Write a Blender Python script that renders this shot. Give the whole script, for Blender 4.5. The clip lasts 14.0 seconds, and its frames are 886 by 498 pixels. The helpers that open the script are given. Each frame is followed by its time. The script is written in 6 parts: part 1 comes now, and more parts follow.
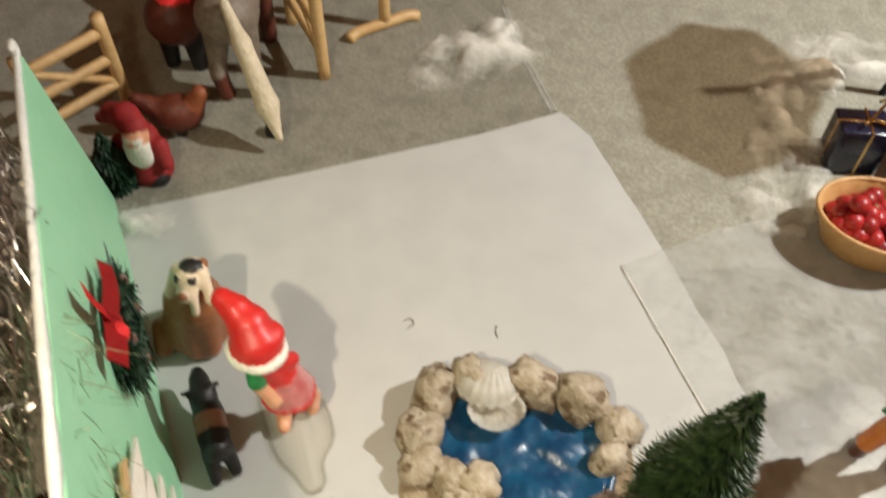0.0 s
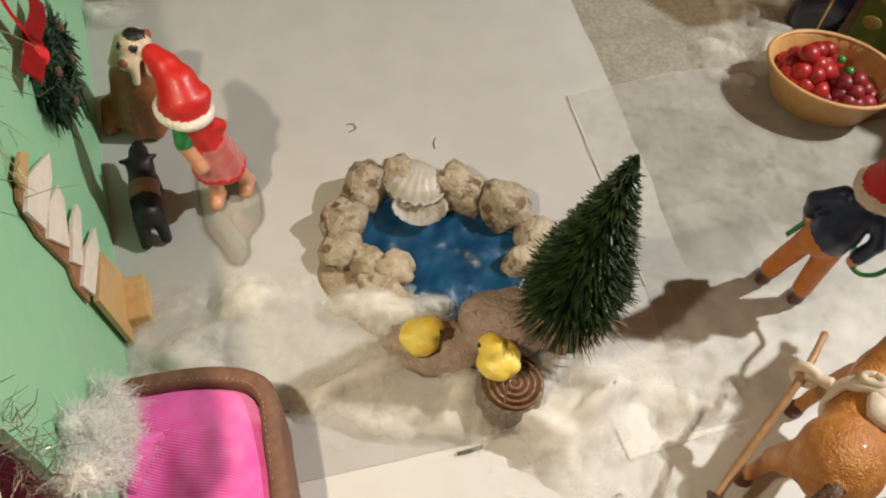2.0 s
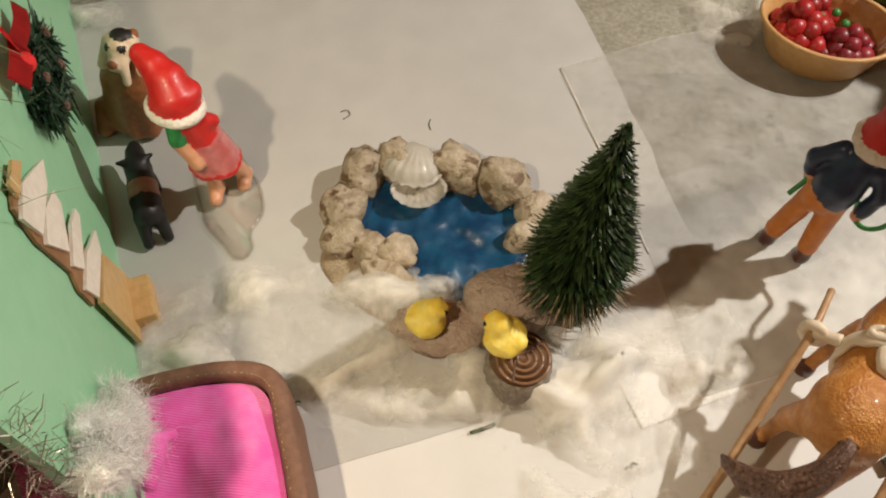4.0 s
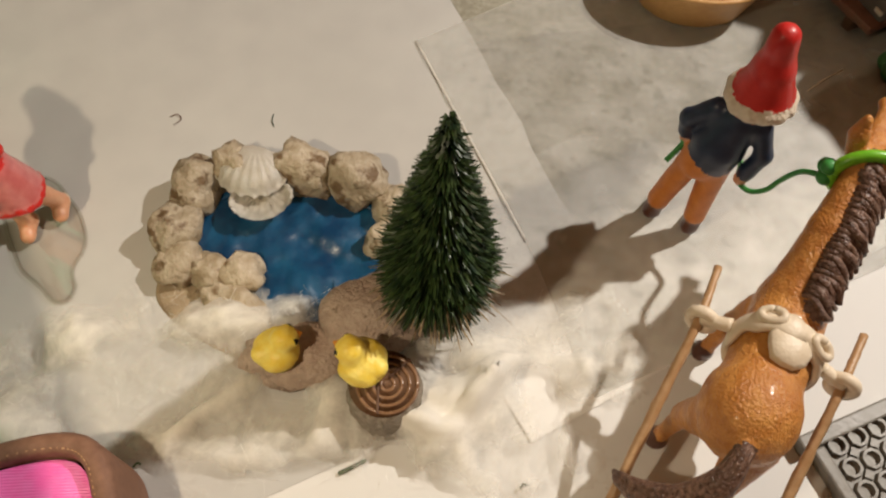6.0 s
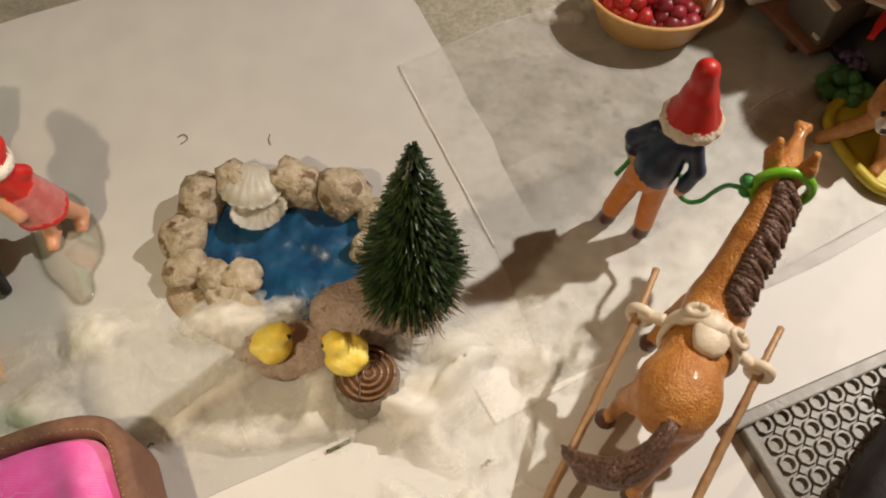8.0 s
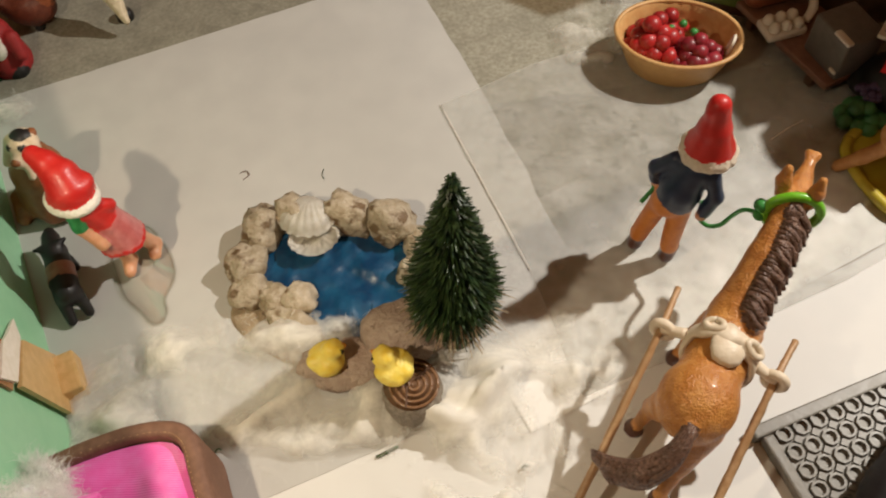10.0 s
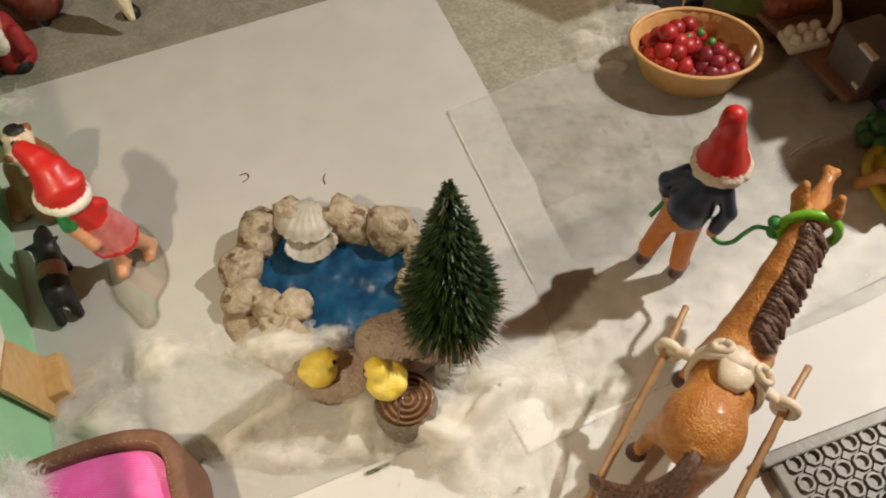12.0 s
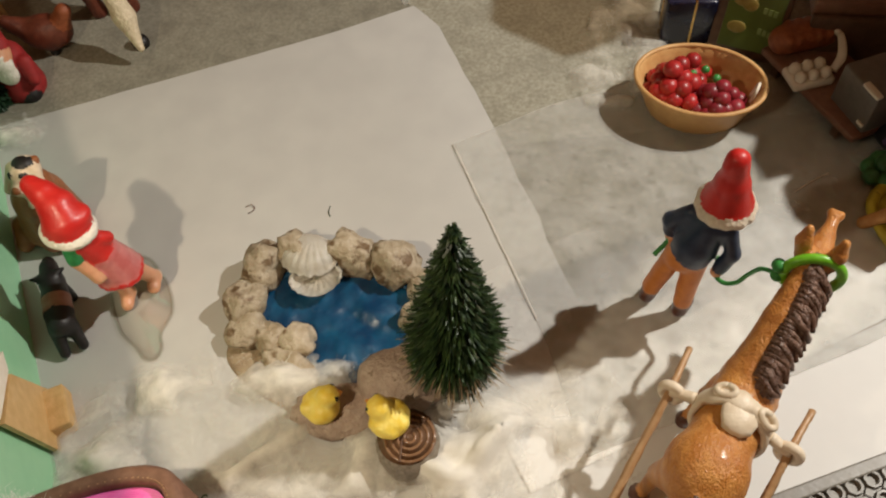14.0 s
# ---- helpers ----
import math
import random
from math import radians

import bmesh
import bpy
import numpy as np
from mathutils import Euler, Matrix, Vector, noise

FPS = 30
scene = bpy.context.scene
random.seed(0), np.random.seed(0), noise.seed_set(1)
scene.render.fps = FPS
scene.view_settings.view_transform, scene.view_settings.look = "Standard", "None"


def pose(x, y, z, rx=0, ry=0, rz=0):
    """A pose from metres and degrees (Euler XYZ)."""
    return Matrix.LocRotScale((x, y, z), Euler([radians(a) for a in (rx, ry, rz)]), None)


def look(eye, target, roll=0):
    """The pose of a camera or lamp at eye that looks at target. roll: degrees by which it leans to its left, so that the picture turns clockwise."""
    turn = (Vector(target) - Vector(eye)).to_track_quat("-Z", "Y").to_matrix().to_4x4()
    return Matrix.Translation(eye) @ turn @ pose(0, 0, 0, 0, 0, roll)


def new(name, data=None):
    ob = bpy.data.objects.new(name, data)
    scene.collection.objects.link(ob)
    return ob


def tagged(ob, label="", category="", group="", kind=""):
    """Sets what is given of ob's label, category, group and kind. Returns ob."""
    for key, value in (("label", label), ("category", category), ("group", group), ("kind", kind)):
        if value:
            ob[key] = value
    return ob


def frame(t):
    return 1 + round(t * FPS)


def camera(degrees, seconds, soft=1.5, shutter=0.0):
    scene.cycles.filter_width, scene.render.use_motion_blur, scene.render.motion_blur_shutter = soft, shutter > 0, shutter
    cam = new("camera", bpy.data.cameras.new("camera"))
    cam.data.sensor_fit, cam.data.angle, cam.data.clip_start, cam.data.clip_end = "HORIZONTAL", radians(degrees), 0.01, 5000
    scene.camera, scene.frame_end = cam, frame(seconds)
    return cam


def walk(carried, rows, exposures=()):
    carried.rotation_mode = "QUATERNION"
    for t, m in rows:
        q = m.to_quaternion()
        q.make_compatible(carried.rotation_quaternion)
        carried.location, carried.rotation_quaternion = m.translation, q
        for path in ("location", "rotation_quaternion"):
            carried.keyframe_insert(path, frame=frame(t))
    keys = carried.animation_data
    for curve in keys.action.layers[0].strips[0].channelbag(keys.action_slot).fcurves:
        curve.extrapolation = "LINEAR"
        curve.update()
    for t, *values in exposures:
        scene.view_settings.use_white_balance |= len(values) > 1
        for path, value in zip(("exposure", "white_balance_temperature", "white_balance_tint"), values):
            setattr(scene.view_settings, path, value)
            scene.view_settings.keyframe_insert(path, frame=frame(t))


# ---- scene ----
cam = camera(56.2, 14.0, soft=2.0, shutter=0.4)
PATH = [
    (0, (0.01159, -0.01242, 0.32677), (-0.02104, 0.17132, 0.09187), 0.76),
    (0.5, (0.03618, -0.01324, 0.31345), (0.00811, 0.15479, 0.06651), 2.70),
    (1, (0.05087, -0.02291, 0.31922), (0.02185, 0.14709, 0.07374), 2.17),
    (1.5, (0.05721, -0.03439, 0.31641), (0.02883, 0.13545, 0.07074), 2.73),
    (2, (0.06008, -0.05158, 0.30586), (0.02683, 0.10850, 0.05433), 4.77),
    (2.5, (0.05850, -0.04806, 0.30615), (0.02353, 0.10940, 0.05320), 3.49),
    (2.7, (0.05659, -0.05679, 0.29919), (0.02067, 0.10361, 0.04822), 3.32),
    (3, (0.05772, -0.05580, 0.30015), (0.02183, 0.10354, 0.04853), 2.81),
    (3.5, (0.06060, -0.05326, 0.30261), (0.02481, 0.10335, 0.04932), 1.50),
    (4, (0.06394, -0.05033, 0.30547), (0.02825, 0.10312, 0.05024), -0.01),
    (4.5, (0.06682, -0.04779, 0.30793), (0.03123, 0.10293, 0.05103), -1.32),
    (4.8, (0.06795, -0.04680, 0.30889), (0.03239, 0.10286, 0.05134), -1.83),
    (5, (0.07611, -0.03322, 0.31312), (0.04398, 0.11999, 0.05720), -0.65),
    (5.5, (0.09179, -0.01581, 0.30774), (0.07296, 0.13916, 0.05155), -0.27),
    (6, (0.09098, -0.01178, 0.27930), (0.07729, 0.13457, 0.01778), 0.04),
    (6.5, (0.09826, -0.00864, 0.28857), (0.08837, 0.12376, 0.01955), 0.81),
    (7, (0.09701, -0.02613, 0.30236), (0.08527, 0.11646, 0.03867), 1.44),
    (7.5, (0.10941, -0.02151, 0.31158), (0.09813, 0.12349, 0.04919), 0.73),
    (7.7, (0.10459, -0.02567, 0.31136), (0.08994, 0.11930, 0.04911), -0.64),
    (8, (0.10508, -0.02775, 0.31448), (0.08898, 0.11830, 0.05298), -1.18),
    (8.5, (0.10634, -0.03308, 0.32247), (0.08653, 0.11573, 0.06289), -2.56),
    (9, (0.10781, -0.03925, 0.33172), (0.08368, 0.11276, 0.07439), -4.17),
    (9.5, (0.10907, -0.04458, 0.33971), (0.08123, 0.11019, 0.08430), -5.55),
    (9.8, (0.10956, -0.04666, 0.34283), (0.08027, 0.10919, 0.08817), -6.09),
    (10, (0.11008, -0.04741, 0.33838), (0.07679, 0.10809, 0.08399), -6.58),
    (10.5, (0.10621, -0.03604, 0.33503), (0.06620, 0.11927, 0.08149), -7.98),
    (11, (0.11703, -0.03104, 0.32806), (0.07697, 0.12286, 0.07368), -7.86),
    (11.5, (0.11459, -0.03291, 0.32781), (0.07414, 0.12245, 0.07438), -7.88),
    (12, (0.11591, -0.03945, 0.32710), (0.07616, 0.11804, 0.07488), -6.72),
    (12.5, (0.10704, -0.04612, 0.32757), (0.06608, 0.11194, 0.07590), -6.44),
    (13, (0.10474, -0.04376, 0.33329), (0.06072, 0.11530, 0.08277), -6.25),
    (13.5, (0.11081, -0.03820, 0.32801), (0.06888, 0.12071, 0.07703), -6.37),
    (14, (0.11580, -0.03255, 0.33223), (0.07357, 0.12958, 0.08336), -6.54),
]
EXPOSURES = [(0.0, 0.38, 6000, 7), (0.5, 0.24, 6080, 8), (1.5, 0.2, 6050, 8), (2.0, 0.05, 6150, 9), (2.5, 0.03, 6300, 10), (5.0, -0.02, 6450, 11), (7.5, -0.06, 6600, 12), (10.0, 0.0, 6450, 10), (12.5, 0.0, 6380, 10), (14.0, -0.06, 6350, 9)]
walk(cam, [(t, look(eye, target, roll)) for t, eye, target, roll in PATH], EXPOSURES)

# ---- light ----
world = bpy.data.worlds.new("room_dusk")
scene.world = world
world.use_nodes = True
world.node_tree.nodes["Background"].inputs[0].default_value = (1.0, 0.54, 0.29, 1)
world.node_tree.nodes["Background"].inputs[1].default_value = 0.03


def lamp(name, at_m, watts, colour, radius):
    data = bpy.data.lights.new(name, "POINT")
    data.energy, data.color, data.shadow_soft_size = watts, colour, radius
    ob = new(name, data)
    ob.location = at_m
    return ob


# two unseen lights placed from the dolls' shadows; the house-side cone is narrowed to dim the market
lamp("lamp_market_side", (0.542, 0.393, 0.576), 21.5, (1.0, 0.93, 0.82), 0.008)
data = bpy.data.lights.new("lamp_house_side", "SPOT")
data.energy, data.color, data.shadow_soft_size = 2.9, (1.0, 0.81, 0.56), 0.006
data.spot_size, data.spot_blend = radians(100), 1.0
ob = new("lamp_house_side", data)
ob.location = (-0.072, -0.050, 0.34)
ob.rotation_euler = (Vector((-0.055, 0.070, 0.0)) - Vector((-0.072, -0.050, 0.34))).to_track_quat("-Z", "Y").to_euler()

# ---- helpers of this scene: everything is drawn in decimetres and scaled to metres ----
U = 0.1


def thing(name, label, category, x=0.0, y=0.0, z=0.0, turn=0.0, group="", kind=""):
    ob = new(name)
    ob.empty_display_size = 0.01
    ob.matrix_basis = pose(x * U, y * U, z * U, 0, 0, turn)
    return tagged(ob, label, category, group, kind)


def mesh_object(name, me, mats, parent=None, label="", smooth=True, kind=""):
    for m in mats if isinstance(mats, (list, tuple)) else [mats]:
        me.materials.append(m)
    if smooth:
        me.polygons.foreach_set("use_smooth", [True] * len(me.polygons))
    ob = new(name, me)
    if parent is not None:
        ob.parent = parent
    return tagged(ob, label=label, kind=kind)


def part(name, bm, mat, parent=None, label="", smooth=True, kind=""):
    bmesh.ops.scale(bm, vec=(U, U, U), verts=bm.verts)
    bmesh.ops.recalc_face_normals(bm, faces=bm.faces)
    me = bpy.data.meshes.new(name)
    bm.to_mesh(me)
    bm.free()
    return mesh_object(name, me, mat, parent, label, smooth, kind)


def raw(name, verts, faces, mat, parent=None, label="", smooth=True, kind="", face_mats=None):
    me = bpy.data.meshes.new(name)
    me.from_pydata((np.asarray(verts, float) * U).tolist(), [], faces if isinstance(faces, list) else faces.tolist())
    ob = mesh_object(name, me, mat, parent, label, smooth, kind)
    if face_mats is not None:
        me.polygons.foreach_set("material_index", np.asarray(face_mats, np.int32))
    me.update()
    return ob


def solid(name, ob_mesh, label, category, x, y, z=0.0, turn=0.0, group="", kind=""):
    """A thing that is one mesh."""
    ob_mesh.matrix_basis = pose(x * U, y * U, z * U, 0, 0, turn)
    return tagged(ob_mesh, label, category, group, kind)


def box(sx, sy, sz, bevel=0.0, at=(0, 0, 0), segments=2, turn=None):
    bm = bmesh.new()
    bmesh.ops.create_cube(bm, size=1)
    bmesh.ops.scale(bm, vec=(sx, sy, sz), verts=bm.verts)
    if bevel:
        bmesh.ops.bevel(bm, geom=bm.edges[:], offset=bevel, segments=segments, affect="EDGES", profile=0.6)
    if turn is not None:
        bmesh.ops.transform(bm, matrix=turn, verts=bm.verts)
    bmesh.ops.translate(bm, vec=at, verts=bm.verts)
    return bm


def spline(points, n):
    """A smooth line through the points, as n + 1 places."""
    p = np.asarray(points, float)
    p = np.vstack([2 * p[0] - p[1], p, 2 * p[-1] - p[-2]])
    out = []
    for s in np.linspace(0, len(p) - 3 - 1e-9, n + 1):
        i, t = int(s), s - int(s)
        a, b, c, d = p[i:i + 4]
        out.append(0.5 * (2 * b + (c - a) * t + (2 * a - 5 * b + 4 * c - d) * t * t + (3 * b - a - 3 * c + d) * t ** 3))
    return np.array(out)


def tube(points, radius, n=24, sides=8, closed=False, flat=1.0, wobble=0.0, seed=0):
    """A tube along a smooth line; radius is a number or one number a point."""
    line = spline(points, n)
    r = np.interp(np.linspace(0, 1, n + 1), np.linspace(0, 1, np.size(radius)), np.atleast_1d(radius)) if np.size(radius) > 1 else np.full(n + 1, radius)
    rng = np.random.default_rng(seed)
    tang = np.gradient(line, axis=0)
    tang /= np.linalg.norm(tang, axis=1, keepdims=True) + 1e-12
    up = np.array([0.03, 0.02, 1.0])
    bm, rings = bmesh.new(), []
    for q, tg, rr in zip(line, tang, r):
        side = np.cross(tg, up)
        side /= np.linalg.norm(side) + 1e-9
        top = np.cross(side, tg)
        k = 1 + wobble * (rng.random(sides) - 0.5)
        rings.append([bm.verts.new(q + rr * k[j] * (np.cos(a) * side + flat * np.sin(a) * top)) for j, a in enumerate(np.linspace(0, 2 * np.pi, sides, endpoint=False))])
    for a, b in zip(rings, rings[1:] + ([rings[0]] if closed else [])):
        for j in range(sides):
            bm.faces.new((a[j], a[(j + 1) % sides], b[(j + 1) % sides], b[j]))
    if not closed:
        bm.faces.new(rings[0])
        bm.faces.new(rings[-1])
    return bm


def lathe(profile, sides=40, sx=1.0, sy=1.0, wobble=0.0, seed=0, at=(0, 0, 0)):
    """Turned from rows of (radius, height)."""
    rng = np.random.default_rng(seed)
    bm, rings = bmesh.new(), []
    k = 1 + wobble * (rng.random(sides) - 0.5)
    for r, z in profile:
        rings.append([bm.verts.new((at[0] + r * sx * k[j] * np.cos(a), at[1] + r * sy * k[j] * np.sin(a), at[2] + z)) for j, a in enumerate(np.linspace(0, 2 * np.pi, sides, endpoint=False))])
    for a, b in zip(rings, rings[1:]):
        for j in range(sides):
            bm.faces.new((a[j], a[(j + 1) % sides], b[(j + 1) % sides], b[j]))
    bm.faces.new(rings[0])
    bm.faces.new(rings[-1])
    return bm


def ball(r, at=(0, 0, 0), squash=(1, 1, 1), level=2):
    bm = bmesh.new()
    bmesh.ops.create_icosphere(bm, subdivisions=level, radius=r)
    bmesh.ops.scale(bm, vec=squash, verts=bm.verts)
    bmesh.ops.translate(bm, vec=at, verts=bm.verts)
    return bm


def slab(outline, thick, z=0.0, bevel=0.0):
    """A flat piece with the outline's corners, from z up by thick."""
    bm = bmesh.new()
    face = bm.faces.new([bm.verts.new((x, y, z)) for x, y in outline])
    up = bmesh.ops.extrude_face_region(bm, geom=[face])
    bmesh.ops.translate(bm, vec=(0, 0, thick), verts=[v for v in up["geom"] if isinstance(v, bmesh.types.BMVert)])
    if bevel:
        bmesh.ops.bevel(bm, geom=bm.edges[:], offset=bevel, segments=1, affect="EDGES")
    return bm


def cone(a, b, ra, rb=None, m=0):
    """A limb for organic(): from a to b with those radii, in material m."""
    return (np.array(a, float), np.array(b, float), float(ra), float(ra if rb is None else rb), m, np.ones(3))


def egg(c, radii, m=0):
    radii = np.array(radii, float)
    return (np.array(c, float), np.array(c, float), float(radii.min()), float(radii.min()), m, radii / radii.min())


def organic(prims, step, blend=0.02, rough=0.0, rough_size=0.05, seed=0):
    """Soft bodies grown together from limbs: verts, quads and the material of each quad."""
    low = np.min([np.minimum(a - ra * s, b - rb * s) for a, b, ra, rb, m, s in prims], 0) - 3 * step
    high = np.max([np.maximum(a + ra * s, b + rb * s) for a, b, ra, rb, m, s in prims], 0) + 3 * step
    axes = [np.arange(l, h + step, step) for l, h in zip(low, high)]
    grid = np.stack(np.meshgrid(*axes, indexing="ij"), -1)

    def distance(p, prim):
        a, b, ra, rb, m, s = prim
        q, d = (p - a) / s, (b - a) / s
        t = np.clip((q @ d) / (d @ d + 1e-12), 0, 1)
        return np.linalg.norm(q - t[..., None] * d, axis=-1) - (ra + (rb - ra) * t)

    field = None
    for prim in prims:
        d = distance(grid, prim)
        if field is None:
            field = d
        else:
            h = np.clip(0.5 + 0.5 * (d - field) / blend, 0, 1)
            field = d * (1 - h) + field * h - blend * h * (1 - h)
    if rough:
        rng = np.random.default_rng(seed)
        for octave in range(2):
            w = rng.normal(size=(5, 3)) / (rough_size / (1 + octave))
            ph = rng.random(5) * 6.28
            field = field + rough / (1 + octave) * np.mean([np.sin(grid @ wi + p) for wi, p in zip(w, ph)], 0)
    inside = field < 0
    n = np.array(field.shape) - 1
    corners = [(i, j, k) for i in (0, 1) for j in (0, 1) for k in (0, 1)]
    take = lambda arr, c: arr[c[0]:c[0] + n[0], c[1]:c[1] + n[1], c[2]:c[2] + n[2]]
    count = sum(take(inside, c).astype(int) for c in corners)
    cell = (count > 0) & (count < 8)
    index = np.full(cell.shape, -1)
    index[cell] = np.arange(cell.sum())
    total, hits = np.zeros((cell.sum(), 3)), np.zeros(cell.sum())
    for c in corners:
        for ax in range(3):
            if c[ax]:
                continue
            e = list(c)
            e[ax] = 1
            f0, f1 = take(field, c)[cell], take(field, tuple(e))[cell]
            cross = (f0 < 0) != (f1 < 0)
            t = np.where(cross, f0 / np.where(cross, f0 - f1, 1), 0)
            pt = np.tile(np.array(c, float), (len(f0), 1))
            pt[:, ax] += t
            total += pt * cross[:, None]
            hits += cross
    verts = low + (np.argwhere(cell) + total / hits[:, None]) * step
    quads = []
    for ax in range(3):
        b, c = (ax + 1) % 3, (ax + 2) % 3
        lo = [slice(None)] * 3
        hi = [slice(None)] * 3
        lo[ax], hi[ax] = slice(0, -1), slice(1, None)
        change = inside[tuple(lo)] != inside[tuple(hi)]
        for p in np.argwhere(change):
            if p[b] == 0 or p[c] == 0 or p[b] >= n[b] or p[c] >= n[c]:
                continue
            ids = []
            for db, dc in ((-1, -1), (0, -1), (0, 0), (-1, 0)):
                q = p.copy()
                q[b] += db
                q[c] += dc
                ids.append(index[tuple(q)])
            quads.append(ids if inside[tuple(p)] else ids[::-1])
    quads = np.array(quads)
    mid = verts[quads].mean(1)
    near = np.argmin([distance(mid, prim) for prim in prims], 0)
    return verts, quads, np.array([p[4] for p in prims])[near]


def figure(name, prims, mats, step, label, category, x, y, z=0.0, turn=0.0, group="", **how):
    v, q, m = organic(prims, step, **how)
    return solid(name, raw(name, v, q, mats, face_mats=m), label, category, x, y, z, turn, group)


def ribbons(starts, middles, ends, width, seed=0):
    """Thin blades from start over middle to end; arrays of places."""
    rng = np.random.default_rng(seed)
    n = len(starts)
    side = np.cross(ends - starts, rng.normal(size=(n, 3)))
    side /= np.linalg.norm(side, axis=1, keepdims=True) + 1e-9
    side = side * (np.reshape(width, (-1, 1)) / 2)
    v = np.stack([starts - side, starts + side, middles + side * 0.9, middles - side * 0.9, ends + side * 0.35, ends - side * 0.35], 1).reshape(-1, 3)
    k = 6 * np.arange(n)[:, None]
    f = np.concatenate([k + np.array([[0, 1, 2, 3]]), k + np.array([[3, 2, 4, 5]])], 0)
    return v, f


# ---- materials ----
def material(name, c1, c2, size=0.004, rough=0.5, bump=0.15, bump_size=0.0012, metal=0.0, coat=0.0, sheen=0.0, soft=0.0, glass=0.0, spots=None, spot_size=0.004, spot_at=0.6, vary=0.0, c3=None):
    """Grain of two colours at the given size in metres, larger drifts of a third, relief, and speckles if wanted."""
    m = bpy.data.materials.new(name)
    m.use_nodes = True
    t = m.node_tree
    N, L = t.nodes, t.links
    b = N["Principled BSDF"]
    tc = N.new("ShaderNodeTexCoord")
    grain = N.new("ShaderNodeTexNoise")
    grain.inputs["Scale"].default_value, grain.inputs["Detail"].default_value = 1 / size, 5
    drift = N.new("ShaderNodeTexNoise")
    drift.inputs["Scale"].default_value, drift.inputs["Detail"].default_value = 0.13 / size, 3
    L.new(tc.outputs["Object"], grain.inputs["Vector"])
    L.new(tc.outputs["Object"], drift.inputs["Vector"])
    ramp = N.new("ShaderNodeValToRGB")
    ramp.color_ramp.elements[0].position, ramp.color_ramp.elements[1].position = 0.35, 0.68
    ramp.color_ramp.elements[0].color, ramp.color_ramp.elements[1].color = (*c1, 1), (*c2, 1)
    L.new(grain.outputs["Fac"], ramp.inputs["Fac"])
    mix = N.new("ShaderNodeMix")
    mix.data_type = "RGBA"
    far = c3 or tuple(0.82 * a for a in c1)
    mix.inputs["B"].default_value = (*far, 1)
    fac = N.new("ShaderNodeMapRange")
    fac.inputs["From Min"].default_value, fac.inputs["From Max"].default_value, fac.inputs["To Max"].default_value = 0.45, 0.75, 0.6
    L.new(drift.outputs["Fac"], fac.inputs["Value"])
    L.new(fac.outputs["Result"], mix.inputs["Factor"])
    L.new(ramp.outputs["Color"], mix.inputs["A"])
    last = mix.outputs["Result"]
    if spots:
        sp = N.new("ShaderNodeTexNoise")
        sp.inputs["Scale"].default_value, sp.inputs["Detail"].default_value = 1 / spot_size, 4
        L.new(tc.outputs["Object"], sp.inputs["Vector"])
        cut = N.new("ShaderNodeMapRange")
        cut.inputs["From Min"].default_value, cut.inputs["From Max"].default_value = spot_at, spot_at + 0.10
        L.new(sp.outputs["Fac"], cut.inputs["Value"])
        over = N.new("ShaderNodeMix")
        over.data_type = "RGBA"
        over.inputs["B"].default_value = (*spots, 1)
        L.new(cut.outputs["Result"], over.inputs["Factor"])
        L.new(last, over.inputs["A"])
        last = over.outputs["Result"]
    if vary:
        info = N.new("ShaderNodeObjectInfo")
        hsv = N.new("ShaderNodeHueSaturation")
        amount = N.new("ShaderNodeMapRange")
        amount.inputs["To Min"].default_value, amount.inputs["To Max"].default_value = 1 - vary, 1 + vary
        L.new(info.outputs["Random"], amount.inputs["Value"])
        L.new(amount.outputs["Result"], hsv.inputs["Value"])
        L.new(last, hsv.inputs["Color"])
        last = hsv.outputs["Color"]
    L.new(last, b.inputs["Base Color"])
    fine = N.new("ShaderNodeTexNoise")
    fine.inputs["Scale"].default_value, fine.inputs["Detail"].default_value = 1 / bump_size, 3
    L.new(tc.outputs["Object"], fine.inputs["Vector"])
    rel = N.new("ShaderNodeBump")
    rel.inputs["Strength"].default_value, rel.inputs["Distance"].default_value = bump, bump_size
    L.new(fine.outputs["Fac"], rel.inputs["Height"])
    L.new(rel.outputs["Normal"], b.inputs["Normal"])
    worn = N.new("ShaderNodeMapRange")
    worn.inputs["To Min"].default_value, worn.inputs["To Max"].default_value = max(0.02, rough - 0.1), min(1, rough + 0.1)
    L.new(grain.outputs["Fac"], worn.inputs["Value"])
    L.new(worn.outputs["Result"], b.inputs["Roughness"])
    b.inputs["Metallic"].default_value = metal
    b.inputs["Coat Weight"].default_value = coat
    b.inputs["Coat Roughness"].default_value = 0.15
    b.inputs["Sheen Weight"].default_value = sheen
    b.inputs["Transmission Weight"].default_value = glass
    if soft:
        b.inputs["Subsurface Weight"].default_value = soft
        b.inputs["Subsurface Radius"].default_value = (0.004, 0.002, 0.0012)
        b.inputs["Subsurface Scale"].default_value = 1.0
    return m


